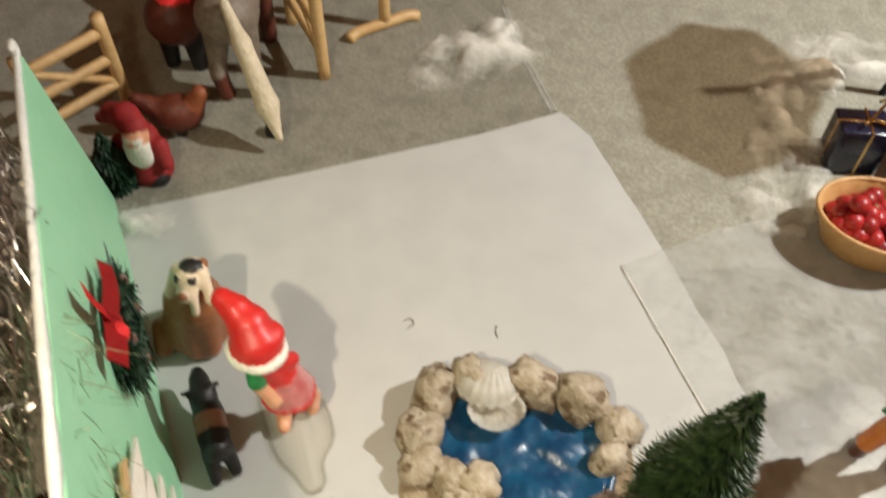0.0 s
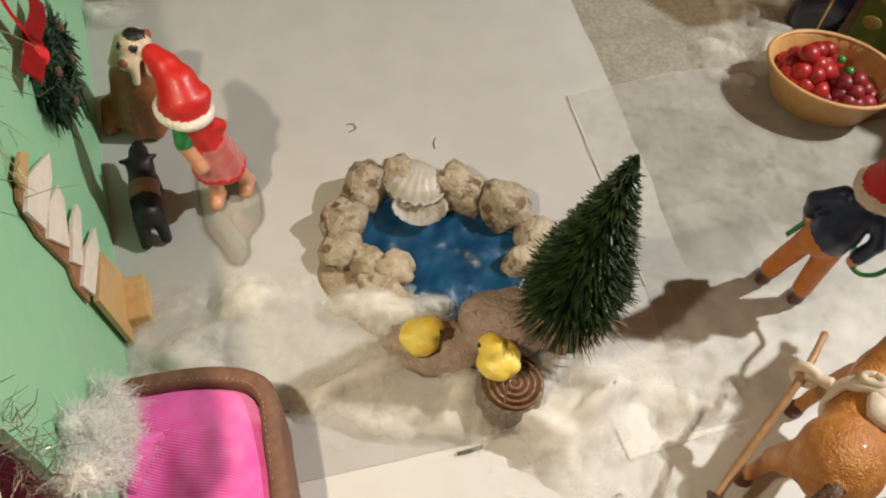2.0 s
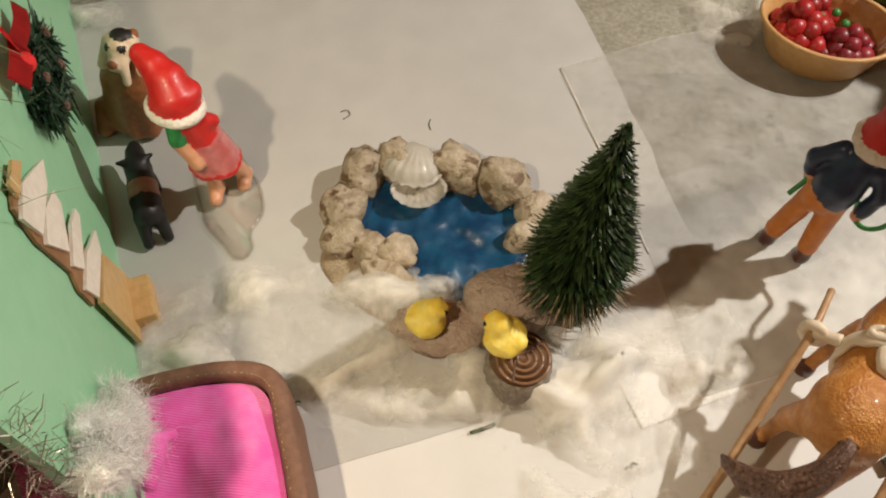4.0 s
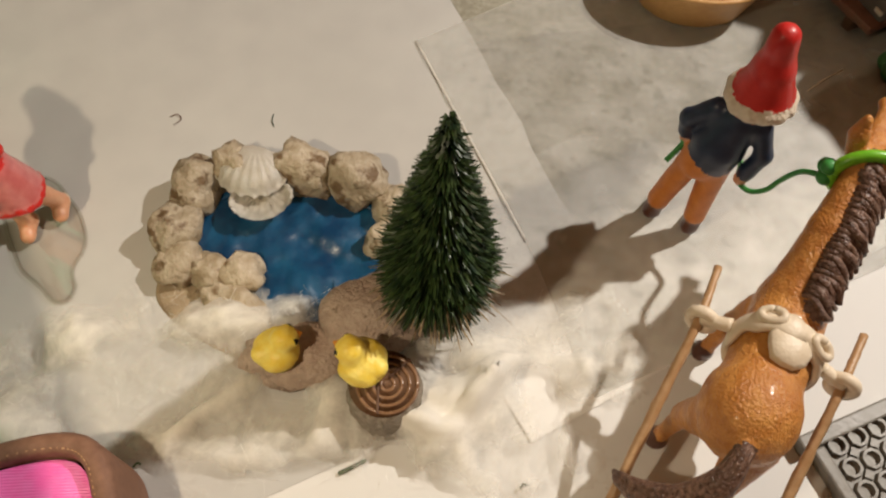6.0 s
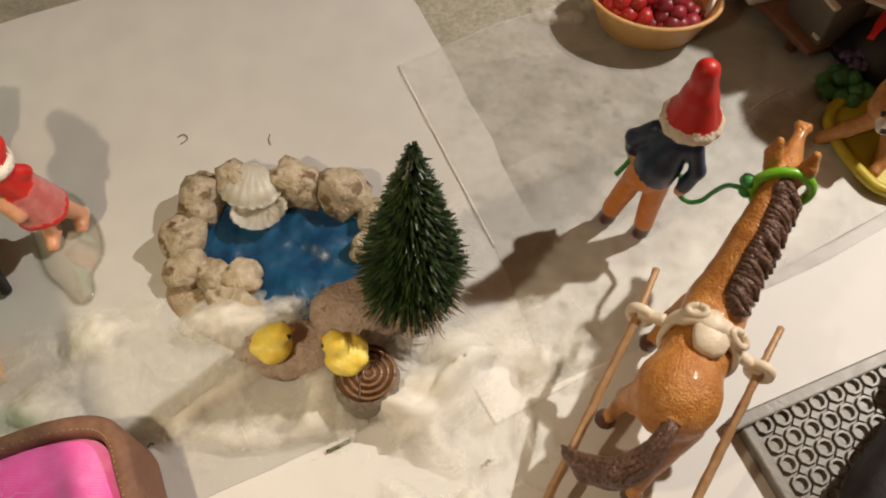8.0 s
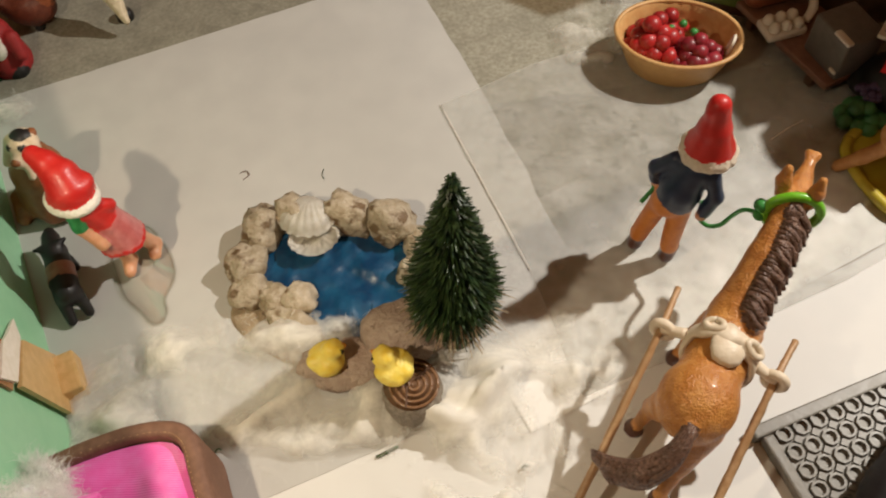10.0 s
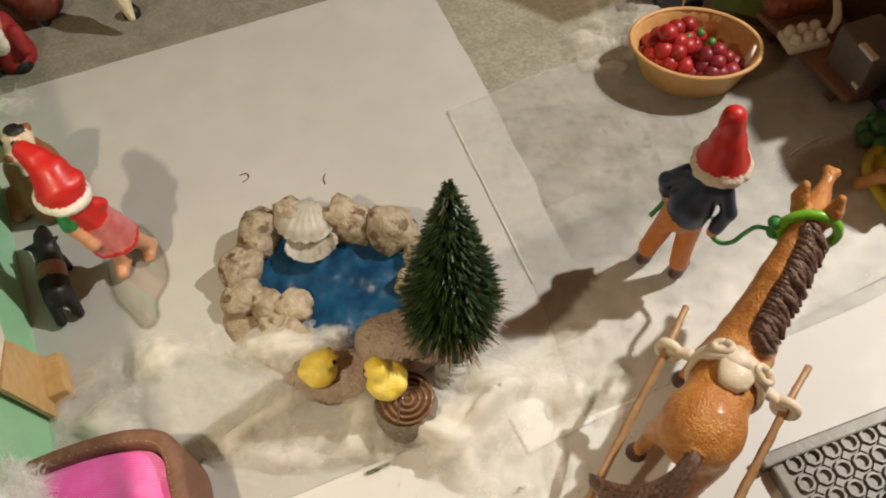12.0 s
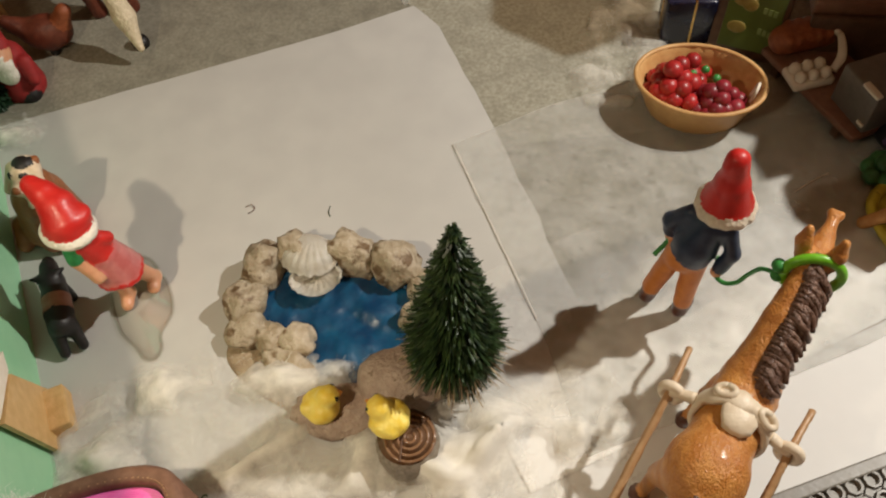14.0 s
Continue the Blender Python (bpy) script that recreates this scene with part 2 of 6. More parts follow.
PAPER = material("white_paper", (0.50, 0.495, 0.48), (0.54, 0.535, 0.515), 0.02, 0.75, 0.04, 0.0006, c3=(0.465, 0.46, 0.44))
BASE = material("white_card", (0.72, 0.715, 0.695), (0.76, 0.755, 0.735), 0.02, 0.6, 0.03, 0.0008, c3=(0.69, 0.685, 0.66))
FLEECE = material("frosted_tracing_paper", (0.70, 0.70, 0.66), (0.80, 0.795, 0.76), 0.0045, 0.7, 0.3, 0.0007, c3=(0.60, 0.60, 0.56), spots=(0.54, 0.54, 0.50), spot_size=0.006, spot_at=0.58)
FOLD = material("frosted_paper_fold", (0.64, 0.61, 0.56), (0.72, 0.69, 0.64), 0.005, 0.7, 0.2, 0.0008)
VEIL = material("glitter_fleece", (0.29, 0.275, 0.215), (0.42, 0.405, 0.335), 0.0022, 0.6, 0.5, 0.0006, c3=(0.235, 0.22, 0.17), spots=(0.64, 0.62, 0.55), spot_size=0.0014, spot_at=0.69)
MAT = material("grey_felt", (0.21, 0.196, 0.150), (0.30, 0.284, 0.225), 0.002, 0.9, 0.5, 0.0007, sheen=0.2, c3=(0.135, 0.123, 0.092), spots=(0.37, 0.35, 0.295), spot_size=0.0016, spot_at=0.69)
GREEN = material("green_card", (0.29, 0.60, 0.37), (0.33, 0.64, 0.40), 0.008, 0.5, 0.06, 0.001, c3=(0.36, 0.64, 0.41))
CARD_EDGE = material("white_card_edge", (0.62, 0.62, 0.58), (0.75, 0.74, 0.70), 0.003, 0.8, 0.2)
RED = material("red_enamel", (0.52, 0.016, 0.014), (0.62, 0.026, 0.02), 0.004, 0.42, 0.10, 0.0012, coat=0.06)
REDFELT = material("red_ribbon", (0.74, 0.016, 0.018), (0.84, 0.03, 0.028), 0.001, 0.75, 0.3, 0.0005)
# red robe with the shade of its corner put into the colour
SHADEDRED = material("shaded_red_robe", (0.24, 0.010, 0.012), (0.32, 0.016, 0.016), 0.003, 0.7, 0.2, 0.0008)
FUR = material("cream_painted_fur", (0.66, 0.56, 0.44), (0.80, 0.70, 0.57), 0.002, 0.6, 0.6, 0.0016)
WHITEFUR = material("white_painted_fur", (0.72, 0.68, 0.60), (0.84, 0.80, 0.72), 0.002, 0.6, 0.6, 0.0016)
NAVY = material("navy_paint", (0.010, 0.020, 0.052), (0.018, 0.032, 0.072), 0.004, 0.42, 0.08, 0.0012, coat=0.08)
ORANGE = material("orange_paint", (0.56, 0.17, 0.022), (0.68, 0.24, 0.04), 0.004, 0.42, 0.10, 0.0012)
BOOT = material("brown_boot_paint", (0.085, 0.028, 0.016), (0.13, 0.045, 0.026), 0.003, 0.35, 0.1)
SKIN = material("skin_coloured_plastic", (0.62, 0.30, 0.17), (0.70, 0.37, 0.22), 0.004, 0.42, 0.05, soft=0.2)
PINKDRESS = material("pink_enamel", (0.56, 0.13, 0.13), (0.66, 0.20, 0.19), 0.005, 0.22, 0.06, coat=0.5)
GREENPAINT = material("green_enamel", (0.015, 0.16, 0.045), (0.03, 0.24, 0.07), 0.003, 0.35, 0.15)
COAT = material("chestnut_coat", (0.52, 0.20, 0.040), (0.70, 0.33, 0.085), 0.0035, 0.34, 0.8, 0.0010, c3=(0.40, 0.125, 0.024), coat=0.12)
MANE = material("dark_mane", (0.085, 0.042, 0.028), (0.24, 0.135, 0.090), 0.0014, 0.30, 0.9, 0.001)
HARNESS = material("cream_rubber", (0.74, 0.62, 0.46), (0.84, 0.73, 0.57), 0.004, 0.45, 0.15)
ROD = material("tan_plastic_rod", (0.42, 0.24, 0.11), (0.54, 0.34, 0.18), 0.003, 0.4, 0.2)
LIME = material("lime_rope", (0.15, 0.47, 0.018), (0.22, 0.57, 0.03), 0.002, 0.35, 0.1, coat=0.2)
DGREEN = material("green_cord", (0.03, 0.22, 0.04), (0.05, 0.30, 0.06), 0.002, 0.45, 0.2)
YELLOW = material("yellow_chick_paint", (0.88, 0.64, 0.06), (0.94, 0.80, 0.20), 0.004, 0.45, 0.25, 0.0014, c3=(0.84, 0.52, 0.035))
BEAK = material("orange_beak_paint", (0.70, 0.27, 0.02), (0.78, 0.34, 0.04), 0.003, 0.5, 0.1)
ROCK = material("speckled_stone", (0.33, 0.26, 0.17), (0.57, 0.50, 0.39), 0.007, 0.55, 0.6, 0.0026, c3=(0.22, 0.155, 0.09), spots=(0.16, 0.10, 0.05), spot_size=0.0075, spot_at=0.525, vary=0.12)
ROCKPALE = material("pale_stone", (0.37, 0.295, 0.20), (0.60, 0.53, 0.42), 0.007, 0.55, 0.55, 0.0026, c3=(0.29, 0.21, 0.125), spots=(0.19, 0.12, 0.06), spot_size=0.0075, spot_at=0.55, vary=0.1)
ROCKPINK = material("pinkish_stone", (0.38, 0.285, 0.225), (0.52, 0.41, 0.33), 0.004, 0.55, 0.7, 0.0016, c3=(0.27, 0.185, 0.135), spots=(0.20, 0.14, 0.10), spot_size=0.004, spot_at=0.60)
WATER = material("blue_resin_water", (0.002, 0.038, 0.105), (0.008, 0.085, 0.185), 0.009, 0.36, 0.08, 0.004, coat=0.15, c3=(0.001, 0.018, 0.055))
SHELL = material("white_shell", (0.80, 0.76, 0.68), (0.88, 0.86, 0.81), 0.004, 0.38, 0.2, coat=0.12, c3=(0.60, 0.50, 0.38))
SAND = material("sandy_plaster", (0.27, 0.20, 0.125), (0.40, 0.31, 0.20), 0.006, 0.8, 0.6, 0.0015, c3=(0.20, 0.14, 0.08), spots=(0.12, 0.08, 0.045), spot_size=0.006, spot_at=0.62)
BARK = material("grey_bark", (0.20, 0.165, 0.125), (0.33, 0.285, 0.23), 0.0022, 0.65, 0.8, 0.0016)
STUMPTOP = material("brown_stump_varnish", (0.20, 0.105, 0.055), (0.28, 0.155, 0.085), 0.004, 0.28, 0.08, coat=0.3)
NEEDLE = material("green_bristle", (0.007, 0.022, 0.010), (0.060, 0.108, 0.028), 0.004, 0.40, 0.0)
NEEDLEPALE = material("pale_bristle", (0.22, 0.13, 0.06), (0.50, 0.42, 0.27), 0.003, 0.6, 0.0)
NEEDLEDARK = material("dark_green_needle", (0.010, 0.035, 0.016), (0.024, 0.065, 0.03), 0.003, 0.55, 0.0)
COTTONFIBRE = material("cotton_fibre", (0.86, 0.85, 0.81), (0.90, 0.89, 0.85), 0.004, 0.9, 0.0, sheen=0.3)
BASKET = material("tan_basket_plastic", (0.56, 0.31, 0.115), (0.66, 0.40, 0.165), 0.004, 0.45, 0.2, 0.0012, c3=(0.46, 0.23, 0.075))
CHERRY = material("red_berry", (0.30, 0.010, 0.012), (0.42, 0.022, 0.020), 0.004, 0.42, 0.03, coat=0.08, soft=0.15, vary=0.22)
CHERRYDARK = material("crimson_berry", (0.19, 0.010, 0.020), (0.28, 0.018, 0.028), 0.004, 0.44, 0.03, coat=0.06, vary=0.22)
LEAFGREEN = material("green_berry", (0.03, 0.20, 0.04), (0.07, 0.30, 0.07), 0.004, 0.35, 0.05, coat=0.2, vary=0.2)
GRAPEGREEN = material("green_grape", (0.045, 0.17, 0.055), (0.08, 0.26, 0.09), 0.004, 0.45, 0.08, vary=0.2)
PURPLE = material("purple_grape", (0.05, 0.028, 0.085), (0.13, 0.09, 0.19), 0.002, 0.5, 0.4)
BLACKPAINT = material("black_plastic", (0.007, 0.006, 0.007), (0.013, 0.012, 0.012), 0.004, 0.5, 0.1)
PIGBAND = material("pink_brown_pig_band", (0.30, 0.13, 0.085), (0.38, 0.18, 0.12), 0.004, 0.45, 0.15)
PLATE = material("grey_plate_plastic", (0.19, 0.175, 0.15), (0.24, 0.225, 0.195), 0.006, 0.42, 0.08, 0.0015, c3=(0.17, 0.155, 0.13))
PINKSATIN = material("pink_ribbed_satin", (0.94, 0.12, 0.50), (0.96, 0.20, 0.60), 0.006, 0.36, 0.1, 0.0008, sheen=0.4, c3=(0.88, 0.06, 0.40))


def ribbed(mat, period, turn):
    """Adds fine parallel ribs, as in a woven satin, to a material's relief."""
    N, L = mat.node_tree.nodes, mat.node_tree.links
    tc, mp, wave, rib = N.new("ShaderNodeTexCoord"), N.new("ShaderNodeMapping"), N.new("ShaderNodeTexWave"), N.new("ShaderNodeBump")
    mp.inputs["Rotation"].default_value = (0, 0, radians(turn))
    wave.bands_direction = "Y"
    wave.inputs["Scale"].default_value = 2 * math.pi / 20 / period
    wave.inputs["Distortion"].default_value, wave.inputs["Detail Scale"].default_value = 1.2, 0.6
    rib.inputs["Strength"].default_value, rib.inputs["Distance"].default_value = 0.55, period * 0.35
    b = N["Principled BSDF"]
    L.new(tc.outputs["Object"], mp.inputs["Vector"])
    L.new(mp.outputs["Vector"], wave.inputs["Vector"])
    L.new(wave.outputs["Fac"], rib.inputs["Height"])
    L.new(b.inputs["Normal"].links[0].from_socket, rib.inputs["Normal"])
    L.new(rib.outputs["Normal"], b.inputs["Normal"])


ribbed(PINKSATIN, 0.0009, -8)
BROWNFRAME = material("brown_foam_frame", (0.18, 0.088, 0.055), (0.24, 0.125, 0.08), 0.003, 0.7, 0.3, 0.0012)
WOOD = material("yellow_toy_wood", (0.58, 0.37, 0.15), (0.68, 0.46, 0.215), 0.004, 0.45, 0.15, c3=(0.44, 0.24, 0.075))
WOODDARK = material("brown_toy_wood", (0.085, 0.04, 0.02), (0.13, 0.065, 0.035), 0.004, 0.5, 0.3)
BACKWOOD = material("stained_backing_wood", (0.26, 0.12, 0.045), (0.38, 0.20, 0.085), 0.004, 0.5, 0.3)
SLAT = material("whitewashed_slat", (0.80, 0.74, 0.63), (0.88, 0.83, 0.74), 0.003, 0.6, 0.3, spots=(0.45, 0.33, 0.21), spot_size=0.003, spot_at=0.70)
FOIL = material("silver_foil", (0.36, 0.32, 0.27), (0.60, 0.55, 0.49), 0.003, 0.30, 0.1, metal=0.95)
# tinsel strands: their shade is put into this dull olive colour
SHADEDSTRAND = material("shaded_olive_strand", (0.16, 0.19, 0.09), (0.28, 0.28, 0.16), 0.003, 0.45, 0.1, metal=0.4)
GOLD = material("gold_foil", (0.70, 0.42, 0.14), (0.86, 0.58, 0.22), 0.002, 0.18, 0.3, metal=1.0)
GIFT = material("navy_gift_paper", (0.008, 0.009, 0.028), (0.014, 0.015, 0.042), 0.004, 0.25, 0.1, coat=0.4)
SIGNGREEN = material("green_sign_print", (0.085, 0.12, 0.016), (0.12, 0.165, 0.026), 0.012, 0.4, 0.03, c3=(0.06, 0.085, 0.010))
SIGNPALE = material("pale_green_print", (0.20, 0.27, 0.075), (0.25, 0.31, 0.10), 0.006, 0.4, 0.03)
SIGNFRUIT = material("yellow_fruit_print", (0.26, 0.19, 0.035), (0.34, 0.25, 0.07), 0.003, 0.4, 0.05)
SIGNAPPLE = material("green_apple_print", (0.05, 0.18, 0.03), (0.10, 0.28, 0.05), 0.004, 0.4, 0.03)
PLANK = material("reddish_brown_plank", (0.20, 0.095, 0.06), (0.28, 0.14, 0.09), 0.004, 0.5, 0.3, c3=(0.14, 0.06, 0.038))
BREAD = material("bread_crust", (0.22, 0.055, 0.018), (0.34, 0.10, 0.036), 0.003, 0.55, 0.4)
EGGWHITE = material("egg_white_plastic", (0.74, 0.66, 0.54), (0.80, 0.73, 0.62), 0.004, 0.5, 0.05)
GREYBOX = material("grey_plastic_box", (0.13, 0.115, 0.10), (0.17, 0.15, 0.13), 0.005, 0.4, 0.1)
CATFUR = material("ginger_cat_paint", (0.44, 0.19, 0.05), (0.56, 0.28, 0.09), 0.003, 0.45, 0.4, 0.0014, c3=(0.36, 0.14, 0.035))
TRAY = material("yellow_tray_plastic", (0.48, 0.38, 0.025), (0.58, 0.47, 0.05), 0.005, 0.4, 0.05)
GREYCOAT = material("grey_horse_coat", (0.17, 0.13, 0.095), (0.26, 0.21, 0.165), 0.003, 0.5, 0.4)
CREAMHAIR = material("cream_hair", (0.62, 0.52, 0.36), (0.76, 0.66, 0.49), 0.0025, 0.55, 0.7, 0.0016)
BAY = material("bay_coat", (0.095, 0.022, 0.012), (0.16, 0.04, 0.02), 0.003, 0.45, 0.3)
DOGCOAT = material("brown_dog_coat", (0.24, 0.080, 0.024), (0.33, 0.122, 0.042), 0.003, 0.45, 0.3)
DOGPALE = material("cream_dog_coat", (0.66, 0.52, 0.37), (0.76, 0.64, 0.49), 0.003, 0.5, 0.3)
# colour of the unseen walls and ceiling, set to throw warm bounce into shadows
ROOM = material("warm_bounce_tone", (0.57, 0.35, 0.2), (0.65, 0.41, 0.24), 0.2, 0.9, 0.05, 0.01)
FLOORWOOD = material("brown_floor", (0.26, 0.14, 0.075), (0.34, 0.19, 0.105), 0.03, 0.5, 0.1, 0.01)


def clear_plastic():
    """Thin clear acrylic: nearly all light goes straight through, with a gloss on top."""
    m = bpy.data.materials.new("clear_plastic")
    m.use_nodes = True
    t = m.node_tree
    N, L = t.nodes, t.links
    N.remove(N["Principled BSDF"])
    clear = N.new("ShaderNodeBsdfTransparent")
    clear.inputs["Color"].default_value = (0.975, 0.97, 0.955, 1)
    gloss = N.new("ShaderNodeBsdfGlossy")
    gloss.inputs["Roughness"].default_value = 0.08
    fres = N.new("ShaderNodeFresnel")
    fres.inputs["IOR"].default_value = 1.45
    less = N.new("ShaderNodeMath")
    less.operation = "MULTIPLY"
    less.inputs[1].default_value = 0.3
    L.new(fres.outputs[0], less.inputs[0])
    mix = N.new("ShaderNodeMixShader")
    L.new(less.outputs[0], mix.inputs[0])
    L.new(clear.outputs[0], mix.inputs[1])
    L.new(gloss.outputs[0], mix.inputs[2])
    L.new(mix.outputs[0], N["Material Output"].inputs["Surface"])
    return m


def cotton_cloud():
    """Loose wadding: opaque in its lumps, thinning to nothing at its rims and between the strands."""
    m = bpy.data.materials.new("cotton_wadding")
    m.use_nodes = True
    t = m.node_tree
    N, L = t.nodes, t.links
    out = N["Material Output"]
    N.remove(N["Principled BSDF"])
    tc = N.new("ShaderNodeTexCoord")
    sep = N.new("ShaderNodeSeparateXYZ")
    L.new(tc.outputs["Object"], sep.inputs[0])
    wisps = N.new("ShaderNodeTexNoise")
    wisps.inputs["Scale"].default_value, wisps.inputs["Detail"].default_value, wisps.inputs["Roughness"].default_value = 62, 6, 0.62
    wisps.inputs["Distortion"].default_value = 0.35
    L.new(tc.outputs["Object"], wisps.inputs["Vector"])
    rise = N.new("ShaderNodeMapRange")
    rise.inputs["From Min"].default_value, rise.inputs["From Max"].default_value = 0.0, 0.0125
    rise.inputs["To Min"].default_value, rise.inputs["To Max"].default_value = -0.42, 0.50
    L.new(sep.outputs["Z"], rise.inputs["Value"])
    add = N.new("ShaderNodeMath")
    L.new(rise.outputs["Result"], add.inputs[0])
    L.new(wisps.outputs["Fac"], add.inputs[1])
    cover = N.new("ShaderNodeMapRange")
    cover.inputs["From Min"].default_value, cover.inputs["From Max"].default_value = 0.16, 0.86
    cover.inputs["To Max"].default_value = 0.96
    L.new(add.outputs[0], cover.inputs["Value"])
    dif = N.new("ShaderNodeBsdfDiffuse")
    dif.inputs["Color"].default_value = (0.93, 0.90, 0.825, 1)
    tra = N.new("ShaderNodeBsdfTranslucent")
    tra.inputs["Color"].default_value = (0.90, 0.88, 0.82, 1)
    body = N.new("ShaderNodeMixShader")
    body.inputs[0].default_value = 0.16
    L.new(dif.outputs[0], body.inputs[1])
    L.new(tra.outputs[0], body.inputs[2])
    rel = N.new("ShaderNodeBump")
    rel.inputs["Strength"].default_value, rel.inputs["Distance"].default_value = 0.30, 0.002
    L.new(wisps.outputs["Fac"], rel.inputs["Height"])
    L.new(rel.outputs["Normal"], dif.inputs["Normal"])
    clear = N.new("ShaderNodeBsdfTransparent")
    mixed = N.new("ShaderNodeMixShader")
    L.new(cover.outputs["Result"], mixed.inputs[0])
    L.new(clear.outputs[0], mixed.inputs[1])
    L.new(body.outputs[0], mixed.inputs[2])
    L.new(mixed.outputs[0], out.inputs["Surface"])
    return m


CLEAR, COTTON = clear_plastic(), cotton_cloud()


def shade_filter():
    """Brown half-clear weave for the added unseen disc; sets how dark its shade falls."""
    m = bpy.data.materials.new("brown_shade_filter")
    m.use_nodes = True
    N, L = m.node_tree.nodes, m.node_tree.links
    N.remove(N["Principled BSDF"])
    tc, weave, mix = N.new("ShaderNodeTexCoord"), N.new("ShaderNodeTexNoise"), N.new("ShaderNodeMixShader")
    clear, dif, cut = N.new("ShaderNodeBsdfTransparent"), N.new("ShaderNodeBsdfDiffuse"), N.new("ShaderNodeMapRange")
    weave.inputs["Scale"].default_value = 900
    cut.inputs["To Min"].default_value, cut.inputs["To Max"].default_value = 0.45, 0.75
    clear.inputs["Color"].default_value = (0.95, 0.80, 0.62, 1)
    dif.inputs["Color"].default_value = (0.16, 0.09, 0.05, 1)
    L.new(tc.outputs["Object"], weave.inputs["Vector"])
    L.new(weave.outputs["Fac"], cut.inputs["Value"])
    L.new(cut.outputs["Result"], mix.inputs[0])
    L.new(clear.outputs[0], mix.inputs[1])
    L.new(dif.outputs[0], mix.inputs[2])
    L.new(mix.outputs[0], N["Material Output"].inputs["Surface"])
    return m


SHADEFILTER = shade_filter()


def see_through(mat, share):
    """Lets a share of the light pass straight through a thin sheet, unevenly, as tracing paper does."""
    N, L = mat.node_tree.nodes, mat.node_tree.links
    clear, mix, cloud, cut, tc = N.new("ShaderNodeBsdfTransparent"), N.new("ShaderNodeMixShader"), N.new("ShaderNodeTexNoise"), N.new("ShaderNodeMapRange"), N.new("ShaderNodeTexCoord")
    cloud.inputs["Scale"].default_value, cloud.inputs["Detail"].default_value = 55, 4
    cut.inputs["From Min"].default_value, cut.inputs["From Max"].default_value = 0.3, 0.7
    cut.inputs["To Min"].default_value, cut.inputs["To Max"].default_value = share - 0.10, share + 0.10
    L.new(tc.outputs["Object"], cloud.inputs["Vector"])
    L.new(cloud.outputs["Fac"], cut.inputs["Value"])
    L.new(cut.outputs["Result"], mix.inputs[0])
    L.new(N["Principled BSDF"].outputs[0], mix.inputs[1])
    L.new(clear.outputs[0], mix.inputs[2])
    L.new(mix.outputs[0], N["Material Output"].inputs["Surface"])


see_through(FLEECE, 0.78)
COTTONBALL = material("cotton_ball", (0.86, 0.85, 0.81), (0.92, 0.91, 0.88), 0.003, 0.95, 0.5, 0.0012, sheen=0.5, soft=0.3, c3=(0.82, 0.81, 0.77))

# ---- the room and the table ----
def setting(name, bm, mat, label, category):
    return tagged(part(name, bm, mat, smooth=False), label, category, kind="structure")


setting("ground", box(16, 14, 7.714, at=(0.8, 2.0, -3.843)), MAT, "tabletop covered with grey-green speckled felt", "tabletop")
setting("floor", box(44, 44, 0.4, at=(0, 0, -7.9)), FLOORWOOD, "dark brown floor below the table", "floor")
# ceiling and walls are out of view, added as warm reflectors
setting("ceiling", box(44, 44, 0.4, at=(0, 0, 17.2)), ROOM, "unseen warm-toned ceiling added for bounce light", "ceiling")
for way, dx, dy in (("north", 0, 1), ("south", 0, -1), ("east", 1, 0), ("west", -1, 0)):
    setting("wall_" + way, box(44 if dx == 0 else 0.6, 44 if dy == 0 else 0.6, 24.7, at=(21.7 * dx, 21.7 * dy, 4.65)), ROOM, "unseen warm-toned room wall added for bounce light", "wall")

# sheets that make the snow ground, one over the other
SHEETS = (
    ("base_sheet", [(-1.6, -1.6), (4.6, -1.6), (4.6, 3.10), (2.55, 1.66), (2.19, 1.43), (1.50, 1.02), (1.0, 1.15), (-1.0, 0.3)], 0.022, BASE, "smooth white card lying on the felt tabletop", "card"),
    ("glitter_fleece_sheet", [(-0.60, 5.15), (-0.30, 4.45), (-0.10, 3.95), (0.13, 3.52), (0.60, 2.45), (2.4, 2.9), (4.0, 4.4), (3.2, 6.4), (0.4, 6.2)], 0.0165, VEIL, "thin grey frosty fleece sheet with glitter", "fleece"),
    ("white_paper_sheet", [(-2.06, 2.30), (-1.88, 2.40), (-1.05, 2.845), (-0.28, 3.262), (0.145, 3.53), (0.33, 3.36), (0.735, 2.635), (1.50, 1.14), (0.895, 0.80), (0.172, 0.39), (-0.62, -0.06)], 0.026, PAPER, "large white sheet of paper with a snipped corner", "paper"),
    ("tracing_sheet", [(0.54, 2.47), (1.02, 2.80), (1.52, 3.05), (3.3, 4.1), (4.6, 3.0), (2.51, 1.56), (2.19, 1.37), (1.345, 0.885), (1.08, 1.485)], 0.0330, FLEECE, "translucent frosted paper sheet lying over the white paper", "paper"),
)


def sheet(name, outline, z, mat, label, category, seed=0):
    """A sheet with a faint wave and slightly uneven edges."""
    rng = np.random.default_rng(seed)
    pts = []
    for (ax, ay), (bx, by) in zip(outline, outline[1:] + outline[:1]):
        n = max(2, int(math.hypot(bx - ax, by - ay) / 0.12))
        for i in range(n):
            k = rng.normal(0, 0.0035) if i else 0
            pts.append((ax + (bx - ax) * i / n + k, ay + (by - ay) * i / n + k))
    ob = part(name, slab(pts, 0.002, z - 0.002), mat, smooth=False)
    return tagged(ob, label, category)


for i, row in enumerate(SHEETS):
    sheet(*row, seed=i)


